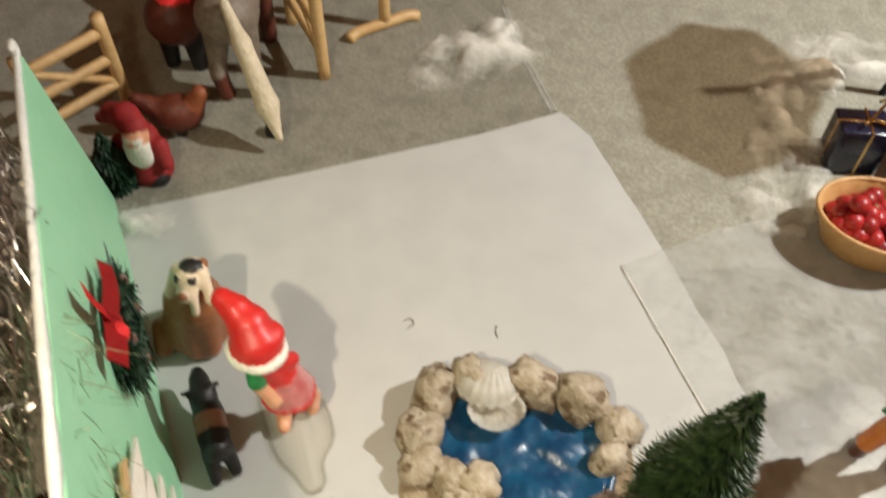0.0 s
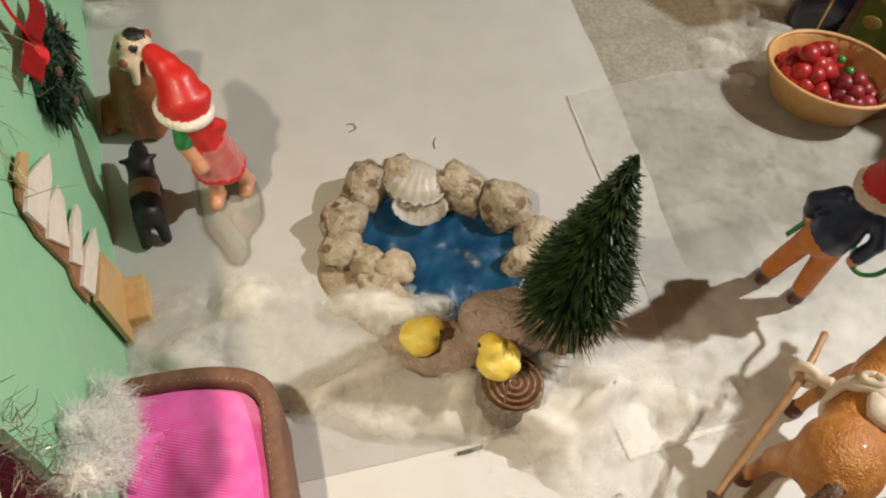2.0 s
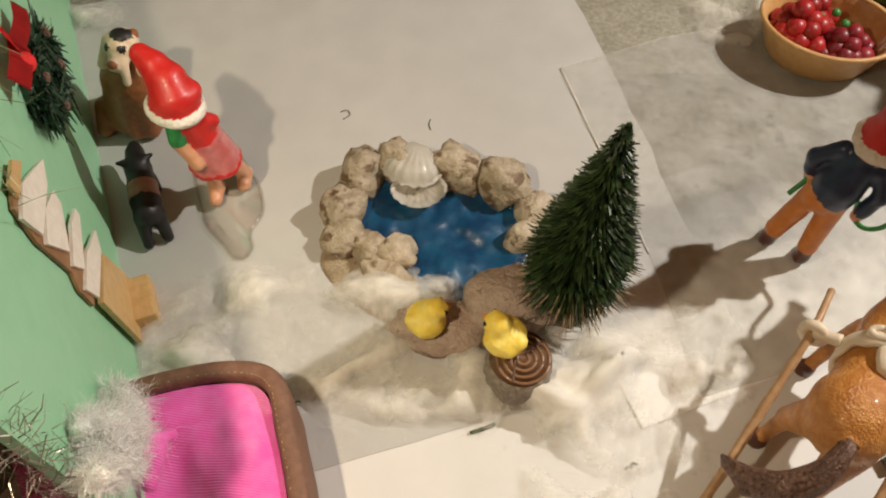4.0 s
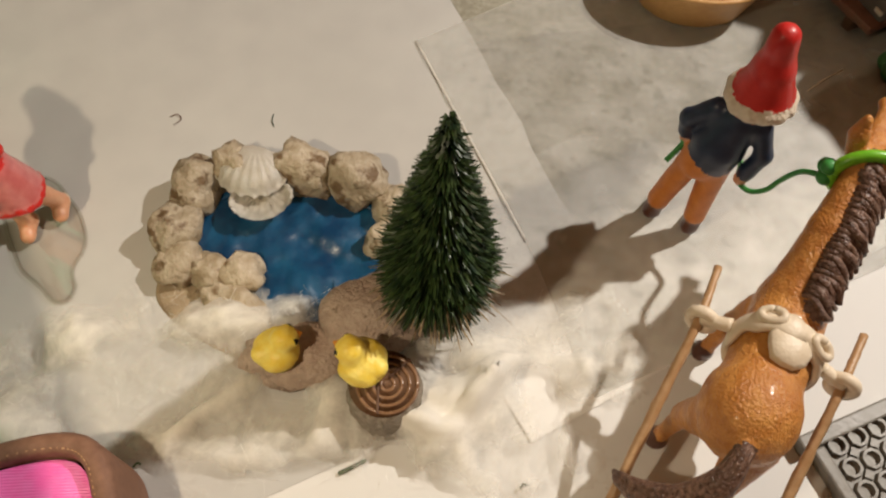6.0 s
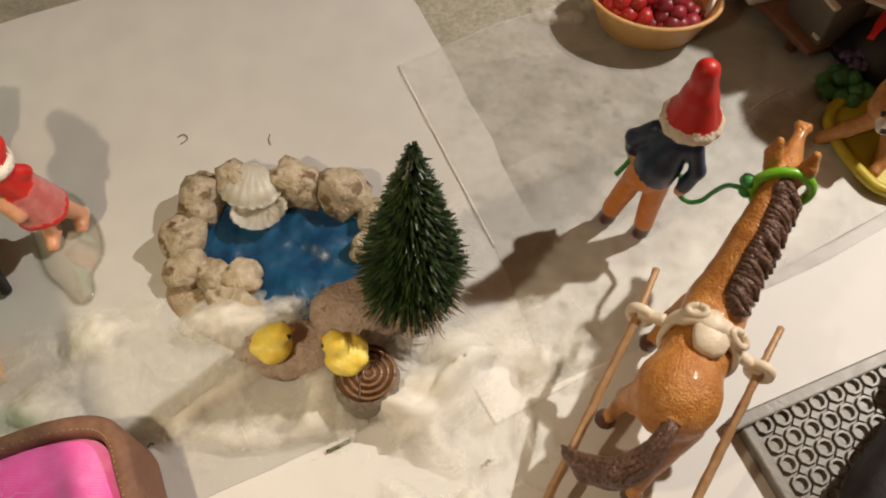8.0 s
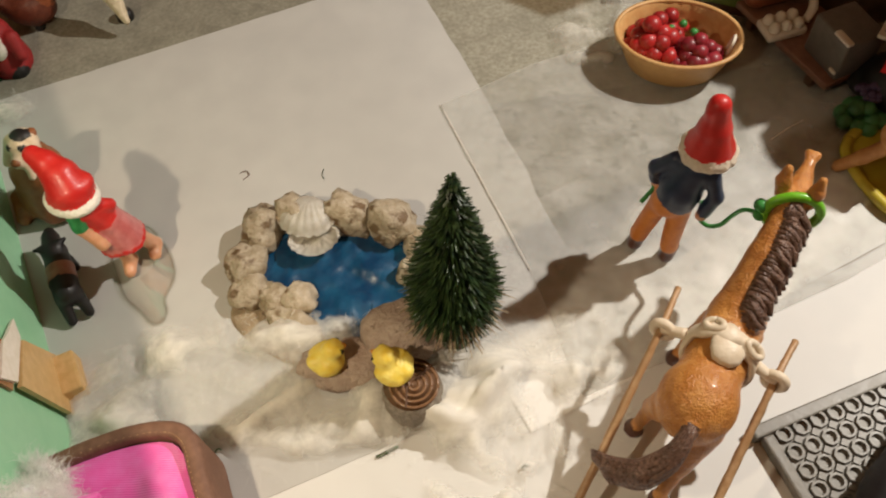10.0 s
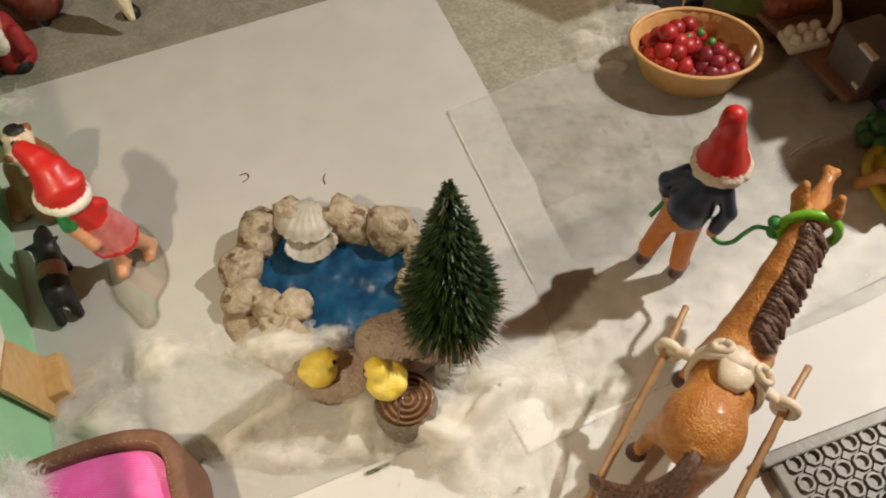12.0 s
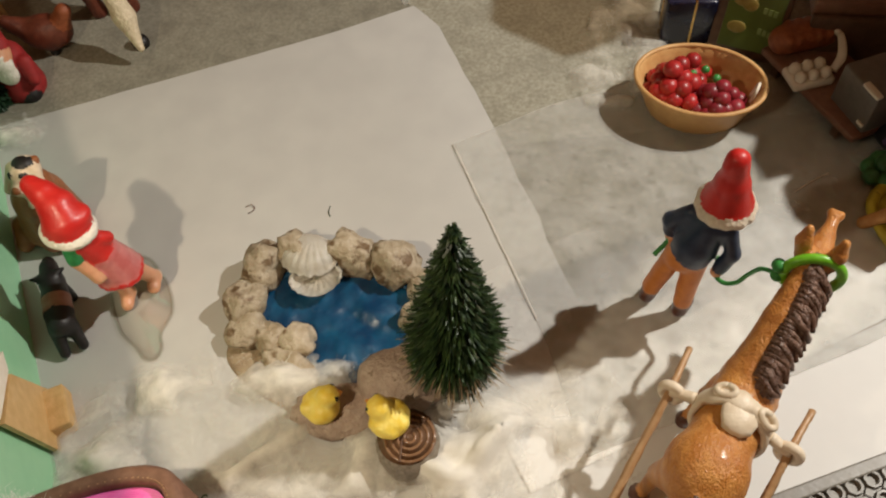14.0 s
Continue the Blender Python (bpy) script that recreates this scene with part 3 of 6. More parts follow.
def feathered(name, colour, reach):
    """Thin tissue that frays to nothing across its width (its own y, in metres)."""
    m = bpy.data.materials.new(name)
    m.use_nodes = True
    N, L = m.node_tree.nodes, m.node_tree.links
    N["Principled BSDF"].inputs["Base Color"].default_value = (*colour, 1)
    N["Principled BSDF"].inputs["Roughness"].default_value = 0.9
    tc, sep, cloud, fade, add, cut = N.new("ShaderNodeTexCoord"), N.new("ShaderNodeSeparateXYZ"), N.new("ShaderNodeTexNoise"), N.new("ShaderNodeMapRange"), N.new("ShaderNodeMath"), N.new("ShaderNodeMapRange")
    cloud.inputs["Scale"].default_value, cloud.inputs["Detail"].default_value = 45, 5
    fade.inputs["From Max"].default_value, fade.inputs["To Min"].default_value, fade.inputs["To Max"].default_value = reach, 0.62, -0.35
    cut.inputs["From Min"].default_value, cut.inputs["From Max"].default_value = 0.15, 0.95
    clear, mix = N.new("ShaderNodeBsdfTransparent"), N.new("ShaderNodeMixShader")
    L.new(tc.outputs["Object"], sep.inputs[0])
    L.new(tc.outputs["Object"], cloud.inputs["Vector"])
    L.new(sep.outputs["Y"], fade.inputs["Value"])
    L.new(fade.outputs["Result"], add.inputs[0])
    L.new(cloud.outputs["Fac"], add.inputs[1])
    L.new(add.outputs[0], cut.inputs["Value"])
    L.new(cut.outputs["Result"], mix.inputs[0])
    L.new(clear.outputs[0], mix.inputs[1])
    L.new(N["Principled BSDF"].outputs[0], mix.inputs[2])
    L.new(mix.outputs[0], N["Material Output"].inputs["Surface"])
    return m


TISSUE = feathered("white_tissue", (0.87, 0.865, 0.84), 0.085)
solid("tissue_sheet", part("tissue_sheet", slab([(0.0, -0.06), (4.2, -0.06), (4.2, 0.95), (0.0, 0.95)], 0.001, 0.0285), TISSUE, smooth=False), "thin white tissue with frayed edge under the frosted paper", "tissue", 1.10, 0.76, 0, 34)


def strip(name, pts, width, z, mat, label, category):
    """A narrow lighter fold, laid on a sheet."""
    return tagged(part(name, tube([(x, y, z) for x, y in pts], width, 20, 8, flat=0.10), mat), label, category)


strip("curled_paper_strip", [(0.548, 2.474), (0.80, 2.01), (0.95, 1.735), (1.08, 1.49)], 0.005, 0.0325, FOLD, "raised curled rim of the frosted paper sheet", "paper")
strip("fleece_fold", [(-0.32, 4.5), (-0.11, 3.98), (0.10, 3.55)], 0.026, 0.0165, FLEECE, "pale folded rim of the glitter fleece", "fleece")

# ---- the green toy house along one side ----
AX, AY = -2.085, 2.423
DX, DY = 0.550, -0.835
NX, NY = 0.835, 0.550


def on_wall(s, z, off=0.0):
    return (AX + DX * s + NX * off, AY + DY * s + NY * off, z)


house = thing("toy_house", "pale green cardboard toy house wall with white cut edge", "toy house")
bm = bmesh.new()
face = bm.faces.new([bm.verts.new(on_wall(s, z)) for s, z in ((0.0, 0.0), (0.66, 1.43), (2.46, 1.64), (3.06, 1.67), (3.06, 0.0))])
up = bmesh.ops.extrude_face_region(bm, geom=[face])
bmesh.ops.translate(bm, vec=(-0.03 * NX, -0.03 * NY, 0), verts=[v for v in up["geom"] if isinstance(v, bmesh.types.BMVert)])
part("wall", bm, GREEN, house, smooth=False)
edge = [on_wall(s, z, -0.018) for s, z in ((0.02, 0.03), (0.33, 0.71), (0.655, 1.42), (0.68, 1.435), (1.6, 1.543), (2.46, 1.644), (3.05, 1.67))]
part("edge", tube(edge, 0.014, 60, 6, wobble=0.4, seed=4), CARD_EDGE, house, "rough white cut edge")
bm = bmesh.new()
bm.faces.new([bm.verts.new(on_wall(s, z, o)) for s, z, o in ((2.2, 1.25, -0.12), (3.04, 1.25, -0.12), (3.04, 1.05, -1.5), (2.2, 1.05, -1.5))])
up = bmesh.ops.extrude_face_region(bm, geom=bm.faces[:])
bmesh.ops.translate(bm, vec=(0, 0, -0.06), verts=[v for v in up["geom"] if isinstance(v, bmesh.types.BMVert)])
part("roof", bm, WOODDARK, house, "reddish brown roof panel", smooth=False)

# wreath with its red bow, hung on the wall
rng = np.random.default_rng(5)
wreath = thing("wreath", "dark green fir wreath with red bow on the green wall", "wreath")
n = 2600
WREATH = lambda t, k=1.0: (1.45 + k * (0.25 * math.cos(t) * 0.93 - 0.115 * math.sin(t) * 0.36), 0.83 + k * (0.25 * math.cos(t) * 0.36 + 0.115 * math.sin(t) * 0.93))
start = np.array([on_wall(*WREATH(6.283 * u, 0.75 + 0.35 * w), 0.012 + 0.06 * q) for u, w, q in rng.random((n, 3))])
d = rng.normal(size=(n, 3)) * 0.042
d += np.array([NX, NY, 0]) * (np.abs(d @ np.array([NX, NY, 0])) * 0.4 - d @ np.array([NX, NY, 0]))[:, None]
mid = start + d * 0.6
v, f = ribbons(start, mid, start + d + np.array([0, 0, -0.01]), 0.011, 3)
raw("needles", v, f, NEEDLEDARK, wreath, kind="stuff")
hoop = [on_wall(*WREATH(t), 0.02) for t in np.linspace(0, 6.283, 13)[:-1]]
part("hoop", tube(hoop + hoop[:1], 0.03, 40, 8, wobble=0.4, seed=2), NEEDLEDARK, wreath)
for t, k in ((0.6, 0.9), (2.2, 1.0), (3.7, 0.8), (5.0, 1.0)):
    part("cone_bud", ball(0.022, on_wall(*WREATH(t, k), 0.075), (1, 1, 1.4), 2), MANE, wreath, "small brown cone")


def ribbon_band(points, width, mat, parent, name="ribbon", label=""):
    """A flat strip of cloth along a line on the wall."""
    line = spline(points, 16)
    bm = bmesh.new()
    rows = []
    for i, p in enumerate(line):
        t = line[min(i + 1, 16)] - line[max(i - 1, 0)]
        side = np.cross(t, (0.8 * NX, 0.8 * NY, 0.6))
        side = side / np.linalg.norm(side) * width / 2
        rows.append((bm.verts.new(p - side), bm.verts.new(p + side)))
    for (p, q), (r, s) in zip(rows, rows[1:]):
        bm.faces.new((p, q, s, r))
    bmesh.ops.solidify(bm, geom=bm.faces[:], thickness=0.012)
    return part(name, bm, mat, parent, label)


ribbon_band([on_wall(1.70, 1.37, 0.045), on_wall(1.675, 1.26, 0.050), on_wall(1.63, 1.14, 0.055)], 0.062, REDFELT, wreath, "bow_loop", "red ribbon end")
ribbon_band([on_wall(1.345, 1.055, 0.060), on_wall(1.48, 1.085, 0.070), on_wall(1.63, 1.13, 0.060)], 0.062, REDFELT, wreath, "bow_loop", "red ribbon end")
ribbon_band([on_wall(1.61, 1.12, 0.062), on_wall(1.72, 1.13, 0.064), on_wall(1.825, 1.145, 0.055)], 0.078, REDFELT, wreath, "bow_tail", "red ribbon tail")
part("bow_knot", ball(0.040, on_wall(1.675, 1.09, 0.060), (1.0, 1.0, 0.9), 2), REDFELT, wreath, "red ribbon knot")

# row of pointed pickets on the wall, with a plank at its foot
ladder = thing("picket_panel", "row of pointed whitewashed wooden pickets on the green wall", "picket panel")
bm = bmesh.new()
fc = bm.faces.new([bm.verts.new(on_wall(s, z, 0.006)) for s, z in ((2.345, 1.20), (2.36, 1.05), (2.29, 0.77), (2.33, 0.715), (2.31, 0.575), (2.03, 0.47), (2.10, 0.66), (2.15, 0.86), (2.19, 1.08), (2.21, 1.20))])
up = bmesh.ops.extrude_face_region(bm, geom=[fc])
bmesh.ops.translate(bm, vec=(0.011 * NX, 0.011 * NY, 0), verts=[v for v in up["geom"] if isinstance(v, bmesh.types.BMVert)])
part("backboard", bm, BACKWOOD, ladder, "orange-brown stained backing board", smooth=False)
bm = bmesh.new()
fc = bm.faces.new([bm.verts.new(on_wall(s, z, 0.019)) for s, z in ((2.12, 1.13), (2.175, 1.205), (2.30, 1.245), (2.30, 1.18))])
up = bmesh.ops.extrude_face_region(bm, geom=[fc])
bmesh.ops.translate(bm, vec=(0.010 * NX, 0.010 * NY, 0), verts=[v for v in up["geom"] if isinstance(v, bmesh.types.BMVert)])
part("end_post", bm, WOOD, ladder, "yellow wooden end post", smooth=False)
SLATS = (
    ((1.95, 0.935), (2.045, 0.925), (2.325, 1.03), (2.37, 1.18), (2.22, 1.15)),
    ((2.035, 0.875), (2.045, 0.815), (2.235, 0.80), (2.34, 1.005), (2.19, 0.98)),
    ((1.955, 0.663), (1.955, 0.62), (2.22, 0.665), (2.28, 0.785), (2.075, 0.735)),
    ((1.895, 0.438), (1.975, 0.41), (2.265, 0.545), (2.315, 0.69), (2.11, 0.605)),
)
slats = []
for corners in SLATS:
    bm = bmesh.new()
    fc = bm.faces.new([bm.verts.new(on_wall(s, z, 0.018)) for s, z in corners])
    up = bmesh.ops.extrude_face_region(bm, geom=[fc])
    bmesh.ops.translate(bm, vec=(0.012 * NX, 0.012 * NY, 0), verts=[v for v in up["geom"] if isinstance(v, bmesh.types.BMVert)])
    slats.append(part("slat", bm, SLAT, ladder, smooth=False))
plank = thing("wooden_ramp", "light wooden ramp plank leaning at the foot of the wall", "plank")
bm = bmesh.new()
quad = [on_wall(2.0, 0.42, 0.019), on_wall(2.285, 0.54, 0.019), on_wall(2.20, 0.04, 0.019), on_wall(1.885, 0.03, 0.019)]
fc = bm.faces.new([bm.verts.new(p) for p in quad])
up = bmesh.ops.extrude_face_region(bm, geom=[fc])
bmesh.ops.translate(bm, vec=(0.02 * NX, 0.02 * NY, 0), verts=[v for v in up["geom"] if isinstance(v, bmesh.types.BMVert)])
part("board", bm, WOOD, plank, smooth=False)
part("foot", box(0.20, 0.10, 0.10, 0.012, (-0.905, 0.765, 0.075), turn=Matrix.Rotation(radians(-56.6), 4, "Z")), WOOD, plank, smooth=False)

# silver tinsel over the top of the wall
garland = thing("tinsel_garland", "silver foil tinsel garland hung over the wall top", "tinsel")
n = 4200
s = 0.62 + 2.45 * rng.random(n)
wave = 1.47 + 0.05 * np.sin(5 * s) + 0.05 * np.clip(s - 1.0, 0, 2)
start = np.array([on_wall(q, w, -0.15 - 0.05 * math.sin(3 * q) - 0.03 * k) for q, w, k in zip(s, wave, rng.normal(size=n))])
d = rng.normal(size=(n, 3))
d = d / np.linalg.norm(d, axis=1, keepdims=True) * (0.07 + 0.10 * rng.random((n, 1)))
ahead = np.clip(d @ np.array([NX, NY, 0]), 0, None)
d -= 0.75 * ahead[:, None] * np.array([NX, NY, 0])
v, f = ribbons(start, start + d * 0.5 + rng.normal(size=(n, 3)) * 0.018, start + d, 0.0062, 7)
raw("tinsel_foil", v, f, FOIL, garland, kind="stuff", smooth=False)
part("core", tube([on_wall(q, 1.45 + 0.05 * math.sin(5 * q), -0.15) for q in np.linspace(0.6, 3.06, 12)], 0.018, 60, 6, wobble=0.5), FOIL, garland, "twisted silver core wire")
n = 260
q = 3.00 + 0.10 * rng.random(n)
start = np.array([on_wall(s_, 1.50 - 0.75 * k, -0.06 + 0.08 * o) for s_, k, o in zip(q, rng.random(n), rng.random(n))])
d = rng.normal(size=(n, 3))
d = d / np.linalg.norm(d, axis=1, keepdims=True) * (0.05 + 0.07 * rng.random((n, 1)))
v, f = ribbons(start, start + d * 0.5 + rng.normal(size=(n, 3)) * 0.014, start + d, 0.0034, 12)
raw("hanging_foil", v, f, FOIL, garland, kind="stuff", smooth=False)
n = 55
q = 1.75 + 0.7 * rng.random(n)
start = np.array([on_wall(s_, 1.56 - 0.30 * k, 0.005 + 0.05 * o) for s_, k, o in zip(q, rng.random(n) ** 1.6, rng.random(n))])
d = np.array([NX * 0.02, NY * 0.02, -0.06]) + rng.normal(size=(n, 3)) * 0.05
v, f = ribbons(start, start + d * 0.5 + rng.normal(size=(n, 3)) * 0.012, start + d, 0.0030, 13)
raw("strand_fringe", v, f, SHADEDSTRAND, garland, "thin tinsel strands straying over the wall, shade put into their olive colour", kind="stuff", smooth=False)


def bristle_tree(name, label, x, y, base, height, radius, count, mat, tip_mat, seed, tip_part=0.0, z=0.0, width=0.012, lean=0.0):
    """A bottle-brush tree: a wire with thousands of bristles in a spiral."""
    r = np.random.default_rng(seed)
    ob = thing(name, label, "tree", x, y, z)
    part("trunk", tube([(0, 0, 0), (0, 0, base * 0.5), (lean * 0.7, 0, height * 0.8)], [0.025, 0.02, 0.006], 6, 6), WOODDARK, ob)
    t = 1 - np.sqrt(1 - r.random(count) * 0.999)
    zz = base + t * (height - base)
    prof = radius * np.where(t < 0.16, 0.80 + 1.25 * t, (1 - (t - 0.16) / 0.86)) ** 0.86
    prof = prof * (0.96 + 0.06 * np.sin(t * 60 + 1.5 * np.sin(3 * t * 20))) * (0.84 + 0.22 * r.random(count) ** 1.5)
    ang = r.random(count) * 6.283
    rad = np.stack([np.cos(ang), np.sin(ang), np.zeros(count)], 1)
    tilt = np.array([0, 0, 1]) * (0.04 + 0.20 * r.random((count, 1)) - 0.75 * (t < 0.12)[:, None] * r.random((count, 1)))
    start = np.stack([lean * t, 0 * zz, zz], 1)
    d = (rad + tilt + r.normal(size=(count, 3)) * 0.06) * prof[:, None]
    end = start + d
    v, f = ribbons(start + d * 0.12, start + d * 0.62 + np.array([0, 0, 0.012]), end, width, seed)
    raw("bristles", v, f, mat, ob, kind="stuff", smooth=False)
    low = t < 0.16
    if tip_mat is not None:
        pick = low & (r.random(count) < 0.09)
        st = start[pick] + d[pick] * 0.55
        dd = (rad[pick] * 1.0 + r.normal(size=(pick.sum(), 3)) * 0.16 + np.array([0, 0, -0.75])) * prof[pick][:, None] * 0.62
        v, f = ribbons(st, st + dd * 0.55, st + dd, width * 0.8, seed + 1)
        raw("pale_bristles", v, f, tip_mat, ob, "pale bristle ends", kind="stuff", smooth=False)
    return ob


bristle_tree("bottle_brush_tree", "dark green bottle-brush fir tree standing beside the pond", 0.765, 1.165, 0.25, 1.20, 0.214, 8200, NEEDLE, NEEDLEPALE, 21, width=0.0100, lean=0.045)
part("base_block", lathe([(0.10, 0.0), (0.105, 0.03), (0.085, 0.10), (0.05, 0.12)], 20, wobble=0.1), WOODDARK, bpy.data.objects["bottle_brush_tree"])
bristle_tree("small_fir", "small dark fir with snowy edge behind the toy house", -2.10, 2.52, 0.03, 0.40, 0.13, 1800, NEEDLEDARK, None, 23, width=0.02)

# ---- the pond ----
basin_line = [(-0.20, 1.37), (-0.16, 1.52), (0.0, 1.64), (0.22, 1.65), (0.42, 1.60), (0.56, 1.50), (0.56, 1.33), (0.50, 1.16), (0.40, 1.07), (0.26, 1.02), (0.12, 1.10), (-0.02, 1.20), (-0.12, 1.27)]
ring = spline([(x, y, 0) for x, y in basin_line + basin_line[:1]], 90)[:-1]
pond = thing("pond", "blue glossy resin pond surface with ripples inside a ring of stones", "pond")
bm = bmesh.new()
c = ring.mean(0)
layers = []
for k in np.linspace(1.0, 0.04, 26):
    row = []
    for p in ring:
        q = c + (p - c) * k
        z = 0.055 + 0.016 * math.sin(20 * q[0] + 4 * math.sin(9 * q[1])) * max(0, q[0]) * 2 + 0.020 * noise.noise(Vector((q[0] * 10, q[1] * 7, 2))) + 0.006 * noise.noise(Vector((q[0] * 24, q[1] * 18, 5)))
        row.append(bm.verts.new((q[0], q[1], z if k < 0.99 else 0.02)))
    layers.append(row)
for p, q in zip(layers, layers[1:]):
    for j in range(len(p)):
        bm.faces.new((p[j], p[(j + 1) % len(p)], q[(j + 1) % len(p)], q[j]))
bm.faces.new(layers[-1])
part("water", bm, WATER, pond)
shore = [(-0.24, 1.40), (-0.28, 1.24), (-0.27, 1.12), (-0.16, 1.02), (-0.02, 0.95), (0.12, 0.90), (0.30, 0.84), (0.46, 0.90), (0.64, 0.98), (0.72, 1.16), (0.66, 1.36), (0.62, 1.56), (0.44, 1.66), (0.20, 1.69), (-0.06, 1.67), (-0.20, 1.58)]
edge = spline([(x, y, 0) for x, y in shore + shore[:1]], 80)[:-1]
middle = edge.mean(0)
bm, layers = bmesh.new(), []
for k, lift in ((1.0, 0.0), (0.985, 0.008), (0.93, 0.012), (0.85, 0.010), (0.76, 0.004), (0.5, 0.002), (0.02, 0.002)):
    layers.append([bm.verts.new((*(middle + (q - middle) * k)[:2], 0.027 + lift * (1 + 0.5 * noise.noise(Vector((q[0] * 9 * k, q[1] * 9 * k, 3)))))) for q in edge])
for p, q in zip(layers, layers[1:]):
    for j in range(len(p)):
        bm.faces.new((p[j], p[(j + 1) % len(p)], q[(j + 1) % len(p)], q[j]))
bm.faces.new(layers[-1])
part("sandy_base", bm, SAND, pond, "sandy brown moulded base round the water")
part("rim", tube([(p[0], p[1], 0.034) for p in ring[::5]] + [(ring[0][0], ring[0][1], 0.034)], 0.022, 90, 6, wobble=0.3, seed=6), WATER, pond, "moulded dark blue rim")


def rock(name, x, y, sx, sy, sz, turn, mat, seed, label, z=0.0, group="pond stones", detail=3):
    bm = bmesh.new()
    bmesh.ops.create_icosphere(bm, subdivisions=detail, radius=1)
    for v in bm.verts:
        p = v.co
        facets = noise.cell(p * 1.5 + Vector((seed, 0, 0))) * 0.10
        v.co = p * (1 + 0.30 * noise.noise(p * 1.1 + Vector((seed * 3.1, 0, 0))) + 0.13 * noise.noise(p * 2.8 + Vector((0, seed, 0))) + 0.08 * noise.noise(p * 7.0 + Vector((seed, 2, 0))) + 0.16 - 0.42 * abs(noise.noise(p * 1.9 + Vector((4, seed * 1.7, 1)))) + facets)
    bmesh.ops.scale(bm, vec=(sx * 1.08, sy * 1.08, sz * 1.05), verts=bm.verts)
    low = min(v.co.z for v in bm.verts)
    for v in bm.verts:
        v.co.z = max(v.co.z, low * 0.62)
    low = min(v.co.z for v in bm.verts)
    bmesh.ops.translate(bm, vec=(0, 0, -low + 0.022), verts=bm.verts)
    return solid(name, part(name, bm, mat), label, "stone", x, y, z, turn, group)


STONES = (
    (-0.205, 1.575, 0.080, 0.105, 0.10, -20, ROCK, 1), (-0.06, 1.675, 0.090, 0.085, 0.10, 10, ROCK, 2),
    (0.19, 1.695, 0.125, 0.085, 0.10, -12, ROCK, 3), (0.405, 1.665, 0.115, 0.092, 0.10, -28, ROCK, 4),
    (0.58, 1.575, 0.080, 0.075, 0.07, 15, ROCKPALE, 5), (0.545, 1.425, 0.075, 0.055, 0.07, 40, ROCKPALE, 6),
    (-0.240, 1.385, 0.085, 0.100, 0.085, -30, ROCK, 7), (-0.205, 1.255, 0.085, 0.075, 0.055, 20, ROCK, 8), (-0.085, 1.235, 0.080, 0.062, 0.050, -15, ROCK, 15),
    (0.045, 1.235, 0.078, 0.072, 0.060, -25, ROCKPALE, 9), (0.03, 1.12, 0.13, 0.075, 0.045, -30, ROCKPALE, 10),
    (0.53, 1.075, 0.165, 0.145, 0.085, 35, ROCKPINK, 12), (0.31, 0.935, 0.185, 0.100, 0.055, 8, ROCKPINK, 13),
)
for x, y, sx, sy, sz, turn, mat, seed in STONES:
    lab = {"speckled_stone": "rough speckled grey-brown stone at the rim of the pond", "pale_stone": "pale cream stone at the rim of the pond", "pinkish_stone": "smooth pinkish-brown flat stone beside the pond"}[mat.name]
    rock("stone", x, y, sx, sy, sz, turn, mat, seed, lab)


def sea_shell(x, y, z, r, turn, tilt, ribs=15, hollow=False, label=""):
    """A rounded cockle: ribs fan out from the hinge over a smooth dome to a finely toothed rim."""
    bm, rows, n = bmesh.new(), [], 72
    for k in np.linspace(0.04, 1, 18):
        row = []
        for a in np.linspace(radians(4), radians(176), n + 1):
            rib = math.cos(2 * ribs * (a - math.pi / 2))
            reach = 2.0 * r * math.sin(a) ** 0.55 * (1 + 0.016 * rib * k ** 3) * k
            px, py = reach * math.cos(a) * 1.12, reach * math.sin(a) - r
            dome = 0.60 * r * math.sqrt(max(0.0, 1.02 - (px / (1.16 * r)) ** 2 - (py / (1.03 * r)) ** 2)) + 0.034 * r * rib * k ** 1.5 + 0.008 * r * math.sin(26 * k)
            row.append(bm.verts.new((px, py, -0.8 * dome if hollow else dome)))
        rows.append(row)
    for p, q in zip(rows, rows[1:]):
        for j in range(n):
            bm.faces.new((p[j], p[j + 1], q[j + 1], q[j]))
    bmesh.ops.solidify(bm, geom=bm.faces[:], thickness=0.010)
    bmesh.ops.rotate(bm, cent=(0, 0, 0), matrix=Matrix.Rotation(radians(tilt), 3, "X"), verts=bm.verts)
    return solid("sea_shell", part("sea_shell", bm, SHELL), label, "shell", x, y, z, turn, "shells")


sea_shell(0.000, 1.632, 0.145, 0.108, 172, -8, label="white domed cockle shell lying on the pond stones")
sea_shell(0.062, 1.520, 0.135, 0.092, 196, 6, hollow=True, label="white shell lying open side up with a bead in it")
solid("glass_bead", part("glass_bead", ball(0.042, squash=(1.25, 1, 0.7), level=3), CLEAR), "clear glass bead lying on a shell", "bead", 0.055, 1.512, 0.112)

